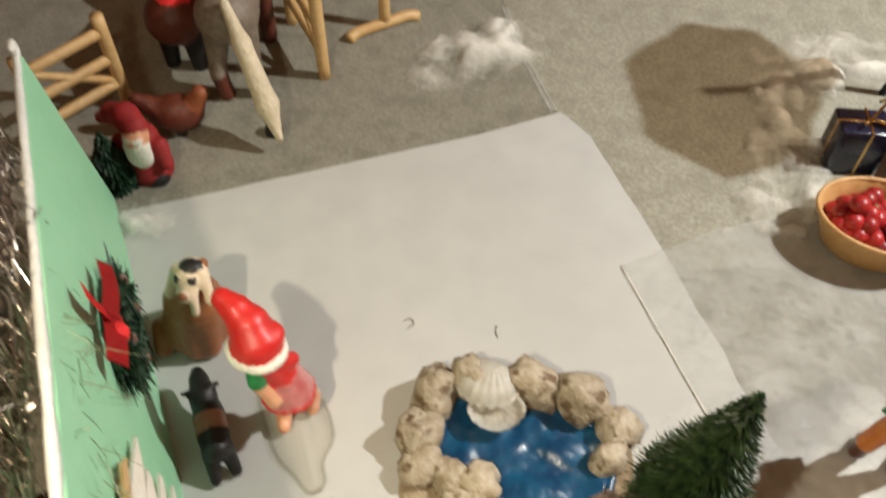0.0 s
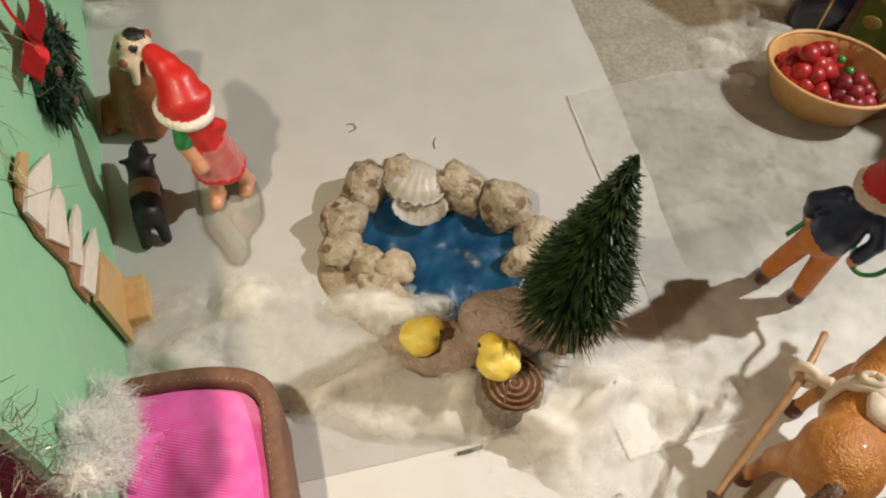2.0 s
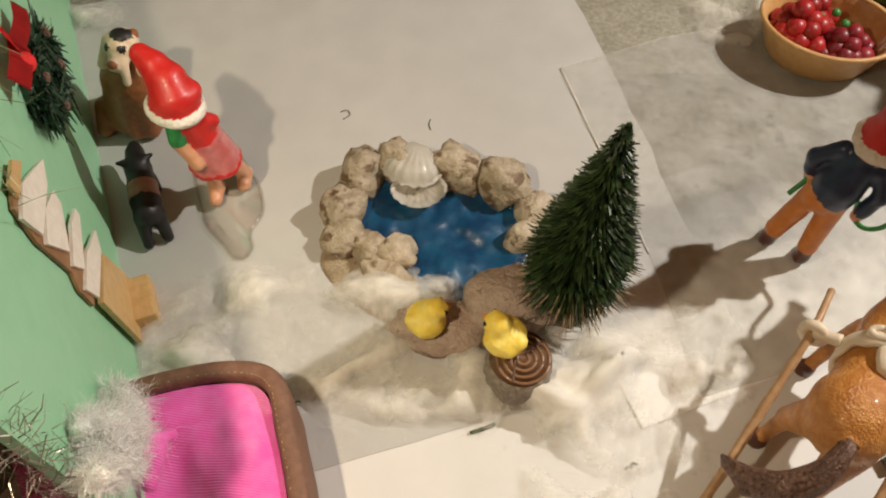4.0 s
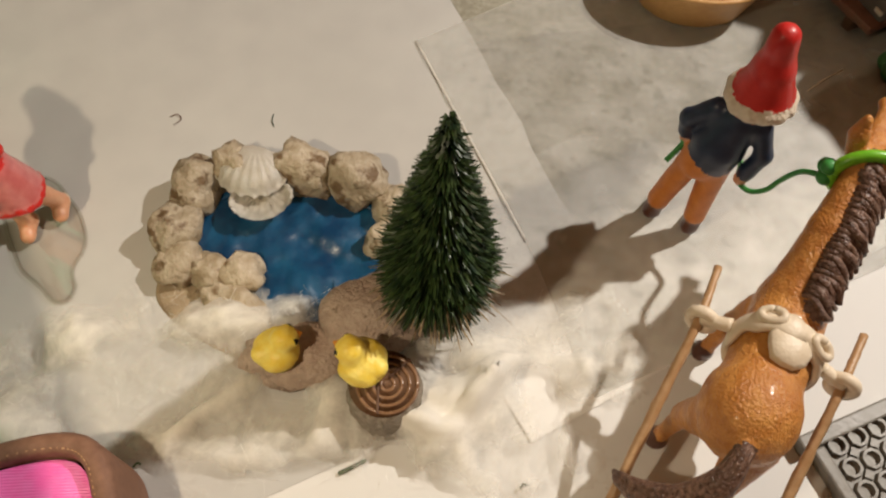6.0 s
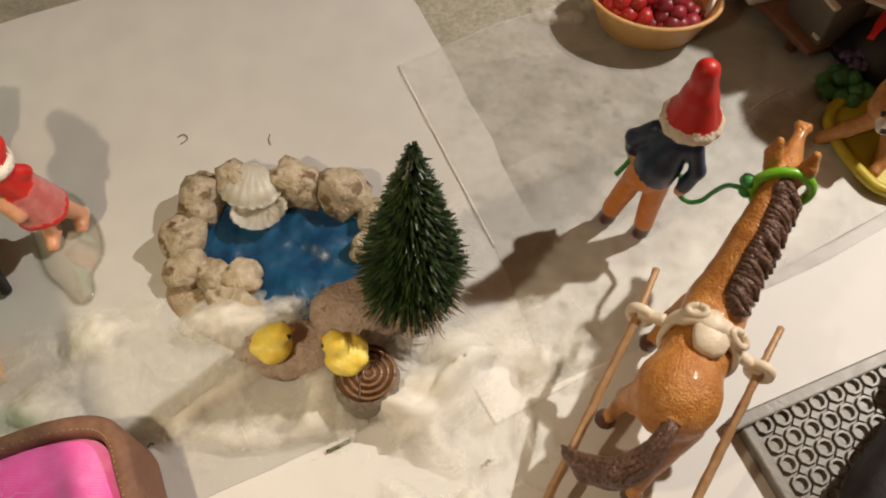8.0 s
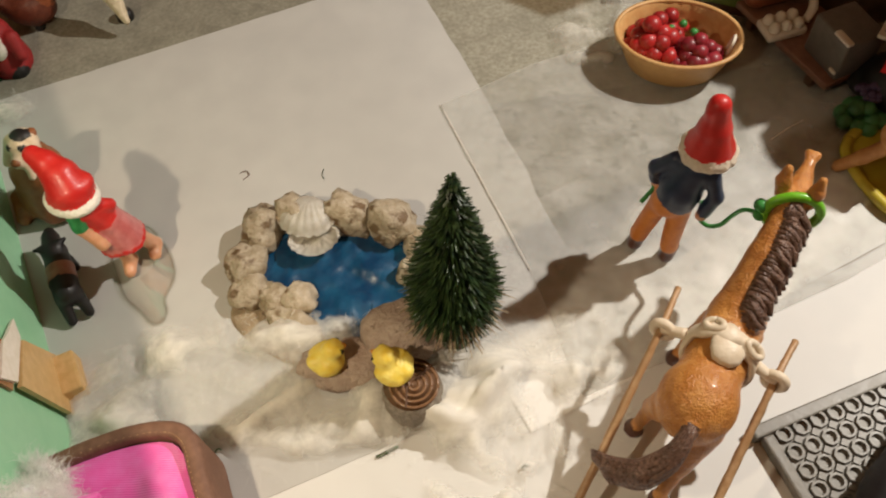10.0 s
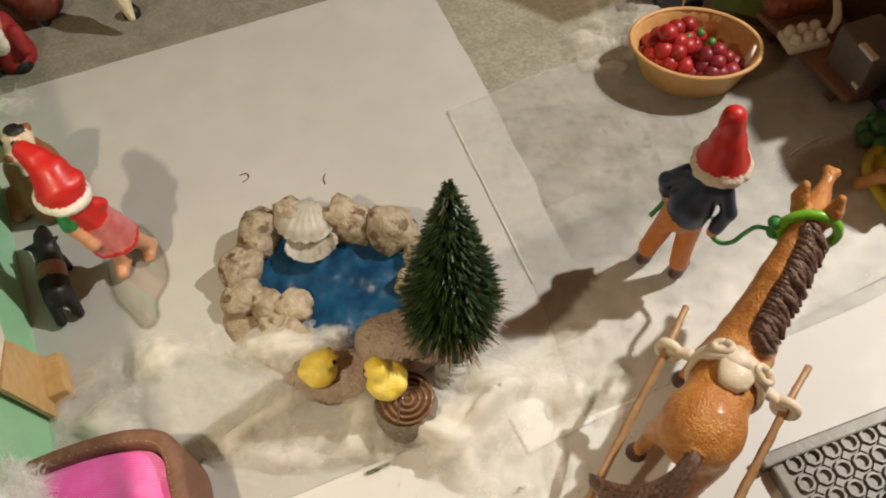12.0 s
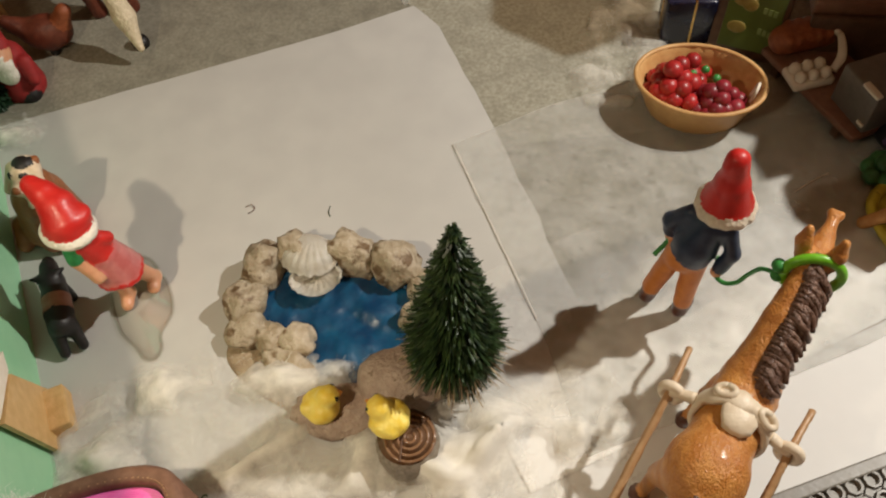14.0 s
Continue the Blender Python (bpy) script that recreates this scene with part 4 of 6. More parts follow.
# stump with rings, and two chicks
stump = thing("tree_stump", "toy tree stump with dark ringed top and grey bark", "stump", 0.630, 0.805)
bm = lathe([(0.134, 0.030), (0.136, 0.045), (0.131, 0.10), (0.126, 0.16), (0.120, 0.205), (0.112, 0.212)], 60, wobble=0.05, seed=3)
for v in bm.verts:
    a = math.atan2(v.co.y, v.co.x)
    k = 1 + 0.022 * math.sin(17 * a + 6 * v.co.z) + 0.016 * noise.noise(Vector((a * 6, v.co.z * 9, 1.0)))
    v.co.x, v.co.y = v.co.x * k, v.co.y * k
part("bark", bm, BARK, stump, "grey grooved bark")
prof = []
for i in range(64):
    rr = 0.116 * (1 - i / 64)
    prof.append((rr + 0.0002, 0.205 + 0.012 * abs(math.cos(i * math.pi / 16)) ** 0.7 - 0.004 * i / 64))
ringed_top = part("ringed_top", lathe(prof, 48, at=(0, 0, 0)), STUMPTOP, stump, "dark brown varnished top with carved rings")
for k in range(4):
    rr = 0.022 + 0.0255 * k
    hoop = [(0.012 + rr * math.cos(t), -0.002 + rr * math.sin(t), 0.215) for t in np.linspace(0, 6.283, 21)[:-1]]
    part("ring", tube(hoop + hoop[:1], 0.0075, 48, 6, wobble=0.18, seed=k), STUMPTOP, ringed_top)
for k, (x, y, turn) in enumerate(((-0.012, -0.060, 6), (0.045, 0.055, -40))):
    part("crack", box(0.009, 0.095, 0.006, 0.002, (0, 0, 0), turn=Matrix.Translation((x, y, 0.2215)) @ Matrix.Rotation(radians(turn), 4, "Z")), WOODDARK, ringed_top)


def chick(x, y, z, turn, big, label):
    pr = [egg((0, 0, 0.060), (0.068, 0.064, 0.057), 0), egg((0.030, 0, 0.116), (0.042, 0.042, 0.040), 0), cone((-0.045, 0, 0.070), (-0.056, 0, 0.082), 0.032, 0.024, 0),
          cone((0.064, 0, 0.116), (0.090, 0, 0.112), 0.013, 0.004, 1), egg((-0.005, 0.05, 0.065), (0.045, 0.018, 0.03), 0), egg((-0.005, -0.05, 0.065), (0.045, 0.018, 0.03), 0),
          egg((0.060, 0.028, 0.127), (0.0065, 0.005, 0.0065), 2), egg((0.060, -0.028, 0.127), (0.0065, 0.005, 0.0065), 2)]
    pr = [(a * big, b * big, ra * big, rb * big, m, s) for a, b, ra, rb, m, s in pr]
    return figure("chick", pr, [YELLOW, BEAK, BLACKPAINT], 0.0075, label, "chick", x, y, z, turn, "chicks", blend=0.02, rough=0.003, rough_size=0.02)


chick(0.245, 0.912, 0.085, 30, 1.12, "yellow toy chick sitting on a flat stone")
chick(0.560, 0.845, 0.212, 158, 1.16, "bright yellow toy chick sitting on the stump")

# ---- dolls and animals on the snow ----
# boy with the lead rope, seen from behind
bx, by = 1.63, 1.63
boy = [
    cone((-0.075, 0.03, 0.035), (-0.045, 0.085, 0.03), 0.036, 0.032, 3), cone((0.065, -0.03, 0.035), (0.10, 0.03, 0.03), 0.036, 0.032, 3),
    cone((-0.070, 0.03, 0.07), (-0.065, 0.03, 0.10), 0.033, 0.035, 3), cone((0.068, -0.03, 0.07), (0.065, -0.027, 0.10), 0.033, 0.035, 3),
    cone((-0.066, 0.03, 0.12), (0.0, 0.04, 0.38), 0.040, 0.050, 2), cone((0.066, -0.027, 0.12), (0.075, 0.01, 0.38), 0.040, 0.050, 2),
    cone((0.02, 0.02, 0.38), (0.055, 0.03, 0.42), 0.068, 0.070, 2),
    cone((0.06, 0.035, 0.47), (0.10, 0.05, 0.58), 0.086, 0.074, 1), cone((0.06, 0.035, 0.46), (0.055, 0.03, 0.43), 0.088, 0.084, 1),
    cone((0.02, 0.08, 0.60), (-0.045, 0.105, 0.51), 0.036, 0.033, 1), cone((-0.045, 0.105, 0.51), (-0.040, 0.11, 0.44), 0.032, 0.030, 1),
    cone((0.165, 0.01, 0.59), (0.195, -0.02, 0.49), 0.034, 0.031, 1), cone((0.195, -0.02, 0.49), (0.170, -0.025, 0.40), 0.030, 0.031, 1),
    egg((-0.030, 0.105, 0.40), (0.026, 0.026, 0.028), 4), egg((0.158, -0.030, 0.365), (0.025, 0.025, 0.026), 4),
    egg((0.115, 0.06, 0.70), (0.088, 0.086, 0.09), 4),
    *[egg((0.125 + 0.086 * math.cos(t), 0.055 + 0.086 * math.sin(t), 0.70 + 0.006 * math.sin(3 * t)), (0.033, 0.033, 0.032), 5) for t in np.linspace(0, 6.283, 13)[:-1]],
    cone((0.125, 0.055, 0.735), (0.123, 0.060, 0.815), 0.094, 0.070, 0), cone((0.123, 0.060, 0.815), (0.118, 0.070, 0.945), 0.060, 0.045, 0), egg((0.102, 0.055, 0.925), (0.032, 0.028, 0.032), 0),
]
figure("boy_doll", boy, [RED, NAVY, ORANGE, BOOT, SKIN, FUR], 0.0095, "painted toy doll in red fur-trimmed hat, navy jacket and orange trousers", "doll", bx, by, 0.034, blend=0.018, rough=0.002, rough_size=0.03)

# girl in a pink dress on a clear plastic stand
gx, gy = -0.78, 1.36
girl = [
    cone((-0.040, 0.010, 0.050), (-0.020, -0.005, 0.27), 0.033, 0.042, 1), cone((0.050, 0.110, 0.050), (0.040, 0.020, 0.27), 0.033, 0.042, 1),
    cone((-0.042, 0.005, 0.034), (-0.026, -0.045, 0.028), 0.034, 0.030, 1), cone((0.052, 0.105, 0.034), (0.066, 0.060, 0.028), 0.034, 0.030, 1),
    egg((-0.042, 0.030, 0.028), (0.030, 0.030, 0.026), 5), egg((0.050, 0.130, 0.028), (0.030, 0.030, 0.026), 5),
    cone((0.010, 0.004, 0.285), (0.006, -0.016, 0.43), 0.104, 0.078, 2), cone((0.006, -0.020, 0.45), (-0.010, -0.040, 0.555), 0.070, 0.062, 0),
    *[egg((0.010 + 0.098 * math.cos(t), 0.004 + 0.094 * math.sin(t), 0.262 + 0.008 * math.sin(4 * t)), (0.018, 0.018, 0.016), 0) for t in np.linspace(0, 6.283, 19)[:-1]],
    cone((-0.045, -0.080, 0.560), (-0.046, -0.098, 0.505), 0.042, 0.038, 3), cone((-0.042, -0.104, 0.490), (-0.006, -0.104, 0.395), 0.031, 0.029, 1), egg((0.002, -0.108, 0.370), (0.030, 0.026, 0.030), 1),
    cone((0.036, -0.020, 0.550), (0.058, 0.005, 0.52), 0.034, 0.030, 0),
    egg((-0.034, -0.030, 0.585), (0.070, 0.066, 0.062), 1),
    *[egg((-0.048 + 0.088 * math.cos(t), -0.034 + 0.078 * math.sin(t), 0.622 - 0.014 * math.cos(t)), (0.028, 0.028, 0.025), 4) for t in np.linspace(0, 6.283, 19)[:-1]],
    cone((-0.050, -0.022, 0.650), (-0.078, 0.012, 0.700), 0.096, 0.078, 0), cone((-0.078, 0.012, 0.700), (-0.130, 0.040, 0.745), 0.072, 0.056, 0),
    cone((-0.130, 0.040, 0.745), (-0.182, 0.060, 0.772), 0.054, 0.042, 0), egg((-0.004, 0.002, 0.672), (0.058, 0.060, 0.040), 0), egg((-0.060, -0.020, 0.722), (0.034, 0.030, 0.022), 0),
]
figure("girl_doll", girl, [RED, SKIN, PINKDRESS, GREENPAINT, WHITEFUR, FUR, BLACKPAINT], 0.0095, "painted toy doll in red fur-trimmed hat and glossy pink dress", "doll", gx, gy, 0.04, blend=0.014, rough=0.002, rough_size=0.03)
stand_line = [(-0.969, 1.611), (-0.823, 1.595), (-0.726, 1.515), (-0.655, 1.438), (-0.600, 1.320), (-0.614, 1.206), (-0.583, 1.137), (-0.594, 1.078), (-0.646, 1.072), (-0.706, 1.121), (-0.796, 1.182), (-0.857, 1.258), (-0.93, 1.37), (-0.99, 1.50)]
stand = [tuple(p[:2]) for p in spline([(x, y, 0) for x, y in stand_line + stand_line[:1]], 52)[:-1]]
stand_ob = thing("clear_stand", "clear plastic puddle-shaped stand under the doll", "doll stand")
part("foot_plate", slab(stand, 0.012, 0.027, 0.003), CLEAR, stand_ob)
part("rim", tube([(x, y, 0.035) for x, y in stand] + [(stand[0][0], stand[0][1], 0.035)], 0.0085, 104, 8), CLEAR, stand_ob, "rounded clear rim")

# black pig with a pink band
pig = [cone((-0.12, 0, 0.135), (-0.06, 0, 0.135), 0.060, 0.062, 0), cone((-0.045, 0, 0.135), (0.005, 0, 0.135), 0.0635, 0.0625, 1), cone((0.025, 0, 0.135), (0.11, 0, 0.140), 0.061, 0.055, 0),
       cone((0.12, 0, 0.150), (0.20, 0, 0.150), 0.054, 0.042, 0), cone((0.21, 0, 0.145), (0.245, 0, 0.140), 0.030, 0.028, 0),
       cone((0.13, 0.045, 0.185), (0.135, 0.075, 0.190), 0.017, 0.008, 0), cone((0.13, -0.045, 0.185), (0.135, -0.075, 0.190), 0.017, 0.008, 0),
       cone((0.09, 0.035, 0.09), (0.09, 0.04, 0.02), 0.026, 0.022, 0), cone((0.09, -0.035, 0.09), (0.09, -0.04, 0.02), 0.026, 0.022, 0),
       cone((-0.13, 0.034, 0.11), (-0.205, 0.040, 0.03), 0.032, 0.024, 0), cone((-0.13, -0.034, 0.11), (-0.195, -0.044, 0.03), 0.032, 0.024, 0)]
figure("toy_pig", pig, [BLACKPAINT, PIGBAND], 0.0085, "black toy pig with a pinkish saddle band on the snow", "toy pig", -1.085, 1.235, 0.024, 123, blend=0.02)

# sitting dog with a patched cream head
dog = [cone((-0.085, 0.080, 0.09), (-0.040, 0.055, 0.30), 0.155, 0.125, 0), cone((-0.055, 0.055, 0.30), (0.0, 0.045, 0.42), 0.110, 0.078, 0), egg((0.010, 0.040, 0.53), (0.066, 0.068, 0.064), 1),
       cone((0.010, 0.00, 0.525), (0.006, -0.055, 0.500), 0.044, 0.030, 1), egg((0.010, -0.078, 0.520), (0.016, 0.012, 0.012), 0),
       egg((0.018, 0.035, 0.588), (0.030, 0.024, 0.012), 2), egg((-0.026, -0.020, 0.558), (0.010, 0.009, 0.010), 2), egg((0.040, -0.018, 0.558), (0.010, 0.009, 0.010), 2), egg((0.056, 0.075, 0.565), (0.016, 0.018, 0.014), 0),
       cone((-0.052, 0.03, 0.55), (-0.076, -0.030, 0.46), 0.020, 0.022, 1), cone((0.072, 0.03, 0.55), (0.098, -0.025, 0.45), 0.020, 0.022, 1), cone((0.040, -0.04, 0.50), (0.050, -0.080, 0.43), 0.018, 0.018, 1),
       cone((-0.060, -0.020, 0.22), (-0.050, -0.045, 0.05), 0.046, 0.044, 0), cone((0.020, 0.000, 0.24), (0.010, -0.020, 0.05), 0.046, 0.044, 0), cone((-0.22, 0.02, 0.10), (-0.20, -0.06, 0.04), 0.05, 0.04, 0)]
figure("toy_dog", dog, [DOGCOAT, DOGPALE, BLACKPAINT], 0.010, "brown toy dog sitting, with a patched cream head", "toy dog", -1.252, 1.640, 0.024, blend=0.025)

# chestnut pony; local x is forward, y its left
HO = (1.82, 0.945, 0.014)
HTURN = 65.3
pony = [
    egg((-0.235, 0, 0.455), (0.165, 0.146, 0.142), 0), cone((-0.16, 0, 0.45), (0.14, 0, 0.445), 0.120, 0.112, 0), egg((0.155, 0, 0.44), (0.11, 0.108, 0.135), 0),
    cone((0.18, 0, 0.48), (0.36, 0, 0.60), 0.100, 0.072, 0), cone((0.36, 0, 0.60), (0.54, 0, 0.69), 0.072, 0.055, 0), cone((0.55, 0, 0.70), (0.62, 0, 0.685), 0.058, 0.060, 0),
    cone((0.62, 0, 0.690), (0.71, 0.003, 0.700), 0.060, 0.036, 0), cone((0.71, 0.003, 0.700), (0.79, 0.006, 0.715), 0.029, 0.022, 0), egg((0.812, 0.022, 0.720), (0.020, 0.018, 0.020), 0), egg((0.812, -0.010, 0.720), (0.020, 0.018, 0.020), 0), egg((0.68, 0, 0.645), (0.06, 0.036, 0.045), 0),
    cone((0.580, 0.050, 0.725), (0.595, 0.062, 0.775), 0.029, 0.030, 0), cone((0.595, 0.062, 0.775), (0.612, 0.064, 0.830), 0.030, 0.018, 0), cone((0.580, -0.050, 0.725), (0.595, -0.062, 0.775), 0.029, 0.030, 0), cone((0.595, -0.062, 0.775), (0.612, -0.064, 0.830), 0.030, 0.018, 0),
    cone((0.15, 0.07, 0.36), (0.16, 0.115, 0.20), 0.055, 0.034, 0), cone((0.16, 0.115, 0.20), (0.10, 0.145, 0.06), 0.032, 0.024, 0), cone((0.095, 0.148, 0.045), (0.10, 0.15, 0.022), 0.034, 0.040, 2),
    cone((0.16, -0.07, 0.36), (0.20, -0.09, 0.20), 0.055, 0.034, 0), cone((0.20, -0.09, 0.20), (0.24, -0.09, 0.06), 0.030, 0.024, 0), cone((0.24, -0.09, 0.045), (0.245, -0.09, 0.022), 0.034, 0.040, 2),
    cone((-0.27, 0.075, 0.38), (-0.24, 0.135, 0.22), 0.078, 0.042, 0), cone((-0.24, 0.135, 0.22), (-0.275, 0.165, 0.06), 0.034, 0.024, 0), cone((-0.275, 0.167, 0.045), (-0.275, 0.17, 0.022), 0.034, 0.042, 2),
    cone((-0.29, -0.06, 0.38), (-0.40, -0.05, 0.22), 0.080, 0.040, 0), cone((-0.40, -0.05, 0.22), (-0.49, -0.03, 0.07), 0.034, 0.025, 0), cone((-0.49, -0.03, 0.045), (-0.49, -0.03, 0.022), 0.034, 0.040, 2),
    cone((0.12, -0.046, 0.540), (0.52, -0.032, 0.698), 0.044, 0.040, 1), cone((0.57, -0.005, 0.735), (0.50, -0.015, 0.725), 0.026, 0.030, 1),
    cone((-0.375, -0.02, 0.520), (-0.475, -0.005, 0.470), 0.026, 0.034, 1), cone((-0.475, -0.005, 0.470), (-0.555, 0.060, 0.380), 0.040, 0.050, 1), cone((-0.555, 0.060, 0.380), (-0.575, 0.150, 0.320), 0.052, 0.050, 1), cone((-0.575, 0.150, 0.320), (-0.550, 0.235, 0.290), 0.046, 0.024, 1),
]
pony_ob = figure("toy_pony", pony, [COAT, MANE, BOOT], 0.0115, "chestnut toy pony with dark brown mane and tail", "toy horse", *HO, HTURN, blend=0.014, rough=0.0022, rough_size=0.012)
rng = np.random.default_rng(64)
for i in range(30):
    k = (i + 0.6 * rng.random()) / 29.6
    x, z = 0.105 + 0.405 * k, 0.570 + 0.168 * k
    w = 1.0 + 0.16 * rng.random()
    lock = [(x + 0.018, 0.004, z - 0.004), (x + 0.010, -0.026, z + 0.012), (x - 0.004 + 0.014 * rng.normal(), -0.064 * w, z - 0.004 + 0.006 * rng.normal()), (x - 0.012 + 0.014 * rng.normal(), -0.090 * w, z - 0.050)]
    part("mane_lock", tube(lock, [0.010, 0.011 + 0.007 * rng.random(), 0.0140, 0.011], 10, 6), MANE, pony_ob)
for i in range(13):
    a = i / 13 * 6.283
    rim_ = lambda r_: np.array([0.55 * r_ * math.cos(a), 0.75 * r_ * math.cos(a), r_ * math.sin(a)])
    tail_line = [np.array(p) + rim_(r_) for p, r_ in (((-0.37, -0.02, 0.525), 0.020), ((-0.475, -0.005, 0.470), 0.032), ((-0.555, 0.060, 0.380), 0.046), ((-0.575, 0.150, 0.320), 0.048), ((-0.545, 0.250, 0.285), 0.018))]
    part("tail_lock", tube(tail_line, [0.010, 0.015, 0.016, 0.013, 0.005], 14, 6, wobble=0.2, seed=i), MANE, pony_ob)


def pony_at(x, y, z):
    c, s = math.cos(radians(HTURN)), math.sin(radians(HTURN))
    return (HO[0] + c * x - s * y, HO[1] + s * x + c * y, HO[2] + z)


collar = thing("harness_collar", "cream rubber harness strap round the pony's chest", "harness")
bm, rings = bmesh.new(), []
for t in np.linspace(0, 2 * math.pi, 64, endpoint=False):
    edge = 0.006 * math.sin(9 * t) + 0.004 * math.sin(5 * t + 1)
    row = []
    for dx, dr in ((-0.036 - edge, -0.010), (-0.036 - edge, 0.004), (-0.028, 0.012), (0.024, 0.012), (0.032 + edge, 0.004), (0.032 + edge, -0.010)):
        r1, r2 = 0.130 + dr, 0.142 + dr
        row.append(bm.verts.new(pony_at(-0.030 + 0.03 * math.sin(t) + dx, r1 * math.cos(t), 0.450 + r2 * math.sin(t))))
    rings.append(row)
for p, q in zip(rings, rings[1:] + rings[:1]):
    for j in range(6):
        bm.faces.new((p[j], p[(j + 1) % 6], q[(j + 1) % 6], q[j]))
strap = part("strap", bm, HARNESS, collar)
lobe = [(-0.045, 0.050), (-0.075, 0.042), (-0.112, 0.022), (-0.122, -0.012), (-0.116, -0.048), (-0.090, -0.074), (-0.050, -0.080), (-0.020, -0.060), (-0.012, 0.0), (-0.020, 0.045)]
bm = bmesh.new()
rims = [[bm.verts.new(pony_at(-0.062 + (x + 0.062) * k, y * k - 0.012 * (1 - k), 0.592 + dz - 2.4 * (y * k) ** 2 - 0.22 * max(0.0, -0.062 - (x + 0.062) * k + 0.05))) for x, y in lobe] for k, dz in ((1.0, -0.014), (1.0, 0.0), (0.86, 0.008), (0.4, 0.010))]
for p, q in zip(rims, rims[1:]):
    for j in range(len(p)):
        bm.faces.new((p[j], p[(j + 1) % len(p)], q[(j + 1) % len(p)], q[j]))
bm.faces.new(rims[-1])
part("pad", bm, HARNESS, collar)
for px, py, pz in ((0.012, 0.060, 0.580), (-0.002, -0.100, 0.556)):
    hole = [np.array(pony_at(px + 0.021 * math.cos(t), py + 0.030 * math.sin(t), pz + 0.004 - 0.25 * abs(py) * math.sin(t) * (1 if py > 0 else -1))) for t in np.linspace(0, 6.283, 9)[:-1]]
    part("eyelet", tube(hole + hole[:1], 0.014, 20, 8), HARNESS, strap)
for py, hx in ((0.225, -0.02), (-0.215, -0.015)):
    lug = [pony_at(hx + 0.005, py * 0.62, 0.47), pony_at(hx, py * 0.85, 0.455), pony_at(hx, py, 0.44)]
    lug_ob = part("lug", tube(lug, [0.024, 0.020, 0.022], 8, 10), HARNESS, collar)
    eye = [np.array(pony_at(hx + 0.006 * math.sin(t), py + 0.036 * math.cos(t), 0.435 + 0.036 * math.sin(t))) for t in np.linspace(0, 6.283, 11)[:-1]]
    part("shaft_ring", tube(eye + eye[:1], 0.020, 24, 8), HARNESS, lug_ob)
for py, tag in ((0.232, "one"), (-0.215, "two")):
    rodline = [pony_at(0.185, py * 1.06, 0.425), pony_at(-0.02, py, 0.435), pony_at(-0.30, py * 0.99, 0.33), pony_at(-0.66, py * 0.98, 0.19), pony_at(-1.02, py * 0.98, 0.045)]
    solid("cart_shaft", part("cart_shaft", tube(rodline, [0.0125, 0.0145, 0.017, 0.017, 0.018], 40, 10, wobble=0.25, seed=9), ROD), "long tan plastic cart shaft through the harness ring", "cart shaft", 0, 0, 0, 0, "cart shafts")

halter = thing("lead_rope", "lime green rubber lead rope tied round the pony's neck", "rope")
ringp = [pony_at(0.535 - 0.035 * math.cos(t) + 0.02 * math.sin(t), -0.015 + 0.092 * math.cos(t), 0.69 + 0.078 * math.sin(t)) for t in np.linspace(0, 6.283, 15)[:-1]]
part("neck_loop", tube(ringp + ringp[:1], 0.0195, 44, 10), LIME, halter)
for q in ((0.505, 0.095, 0.70), (0.525, 0.10, 0.675), (0.495, 0.09, 0.66)):
    part("knot", ball(0.027, pony_at(*q), (1, 1.1, 0.9), 2), DGREEN, halter, "dark green knot")
LEAD = [(1.945, 1.44, 0.67), (1.91, 1.50, 0.60), (1.887, 1.535, 0.50), (1.858, 1.538, 0.43), (1.816, 1.556, 0.39), (1.785, 1.60, 0.385), (1.80, 1.68, 0.39)]
lead = part("lead", tube(LEAD, 0.0095, 40, 8), DGREEN, halter, "thin green lead cord")
part("lead_end", tube([(1.65, 1.775, 0.48), (1.61, 1.735, 0.44), (1.58, 1.71, 0.40), (1.545, 1.685, 0.355)], 0.011, 14, 8), DGREEN, halter, "green cord end")
part("lead_knot", ball(0.022, (1.60, 1.728, 0.43), level=2), DGREEN, lead, "dark green knot")

# grey perforated plate with a dark object on it
PT = 27.8
plate = thing("perforated_plate", "grey plastic building plate with open round tubes", "building plate", 2.075, 0.815, 0.0, PT)
W, H, P = 14, 9, 0.08
part("rim_far", box(W * P + 0.10, 0.055, 0.075, 0.008, (W * P / 2 - 0.02, -0.012, 0.047)), PLATE, plate, smooth=False)
part("rim_side", box(0.045, H * P, 0.071, 0.008, (-0.022, -H * P / 2 - 0.041, 0.045)), PLATE, plate, smooth=False)
part("floor_sheet", box(W * P + 0.04, H * P, 0.050, 0, (W * P / 2, -H * P / 2 - 0.02, 0.037)), PLATE, plate, smooth=False)
bm = bmesh.new()
inner, outer, low_i = [], [], []
for a in np.linspace(0, 2 * math.pi, 16, endpoint=False):
    k = 1.0 / max(abs(math.cos(((a + math.pi / 8) % (math.pi / 4)) - math.pi / 8)), 0.9)
    outer.append((0.0345 * k * math.cos(a), 0.0345 * k * math.sin(a)))
    inner.append((0.0215 * math.cos(a), 0.0215 * math.sin(a)))
rows = [[bm.verts.new((x * U, y * U, z * U)) for x, y in ring_] for ring_, z in ((outer, 0.022), (outer, 0.074), ([(x * 0.93, y * 0.93) for x, y in outer], 0.080), ([(x * 1.12, y * 1.12) for x, y in inner], 0.080), (inner, 0.074), (inner, 0.024))]
for p, q in zip(rows, rows[1:]):
    for j in range(16):
        bm.faces.new((p[j], p[(j + 1) % 16], q[(j + 1) % 16], q[j]))
tube_mesh = bpy.data.meshes.new("tube")
bm.to_mesh(tube_mesh)
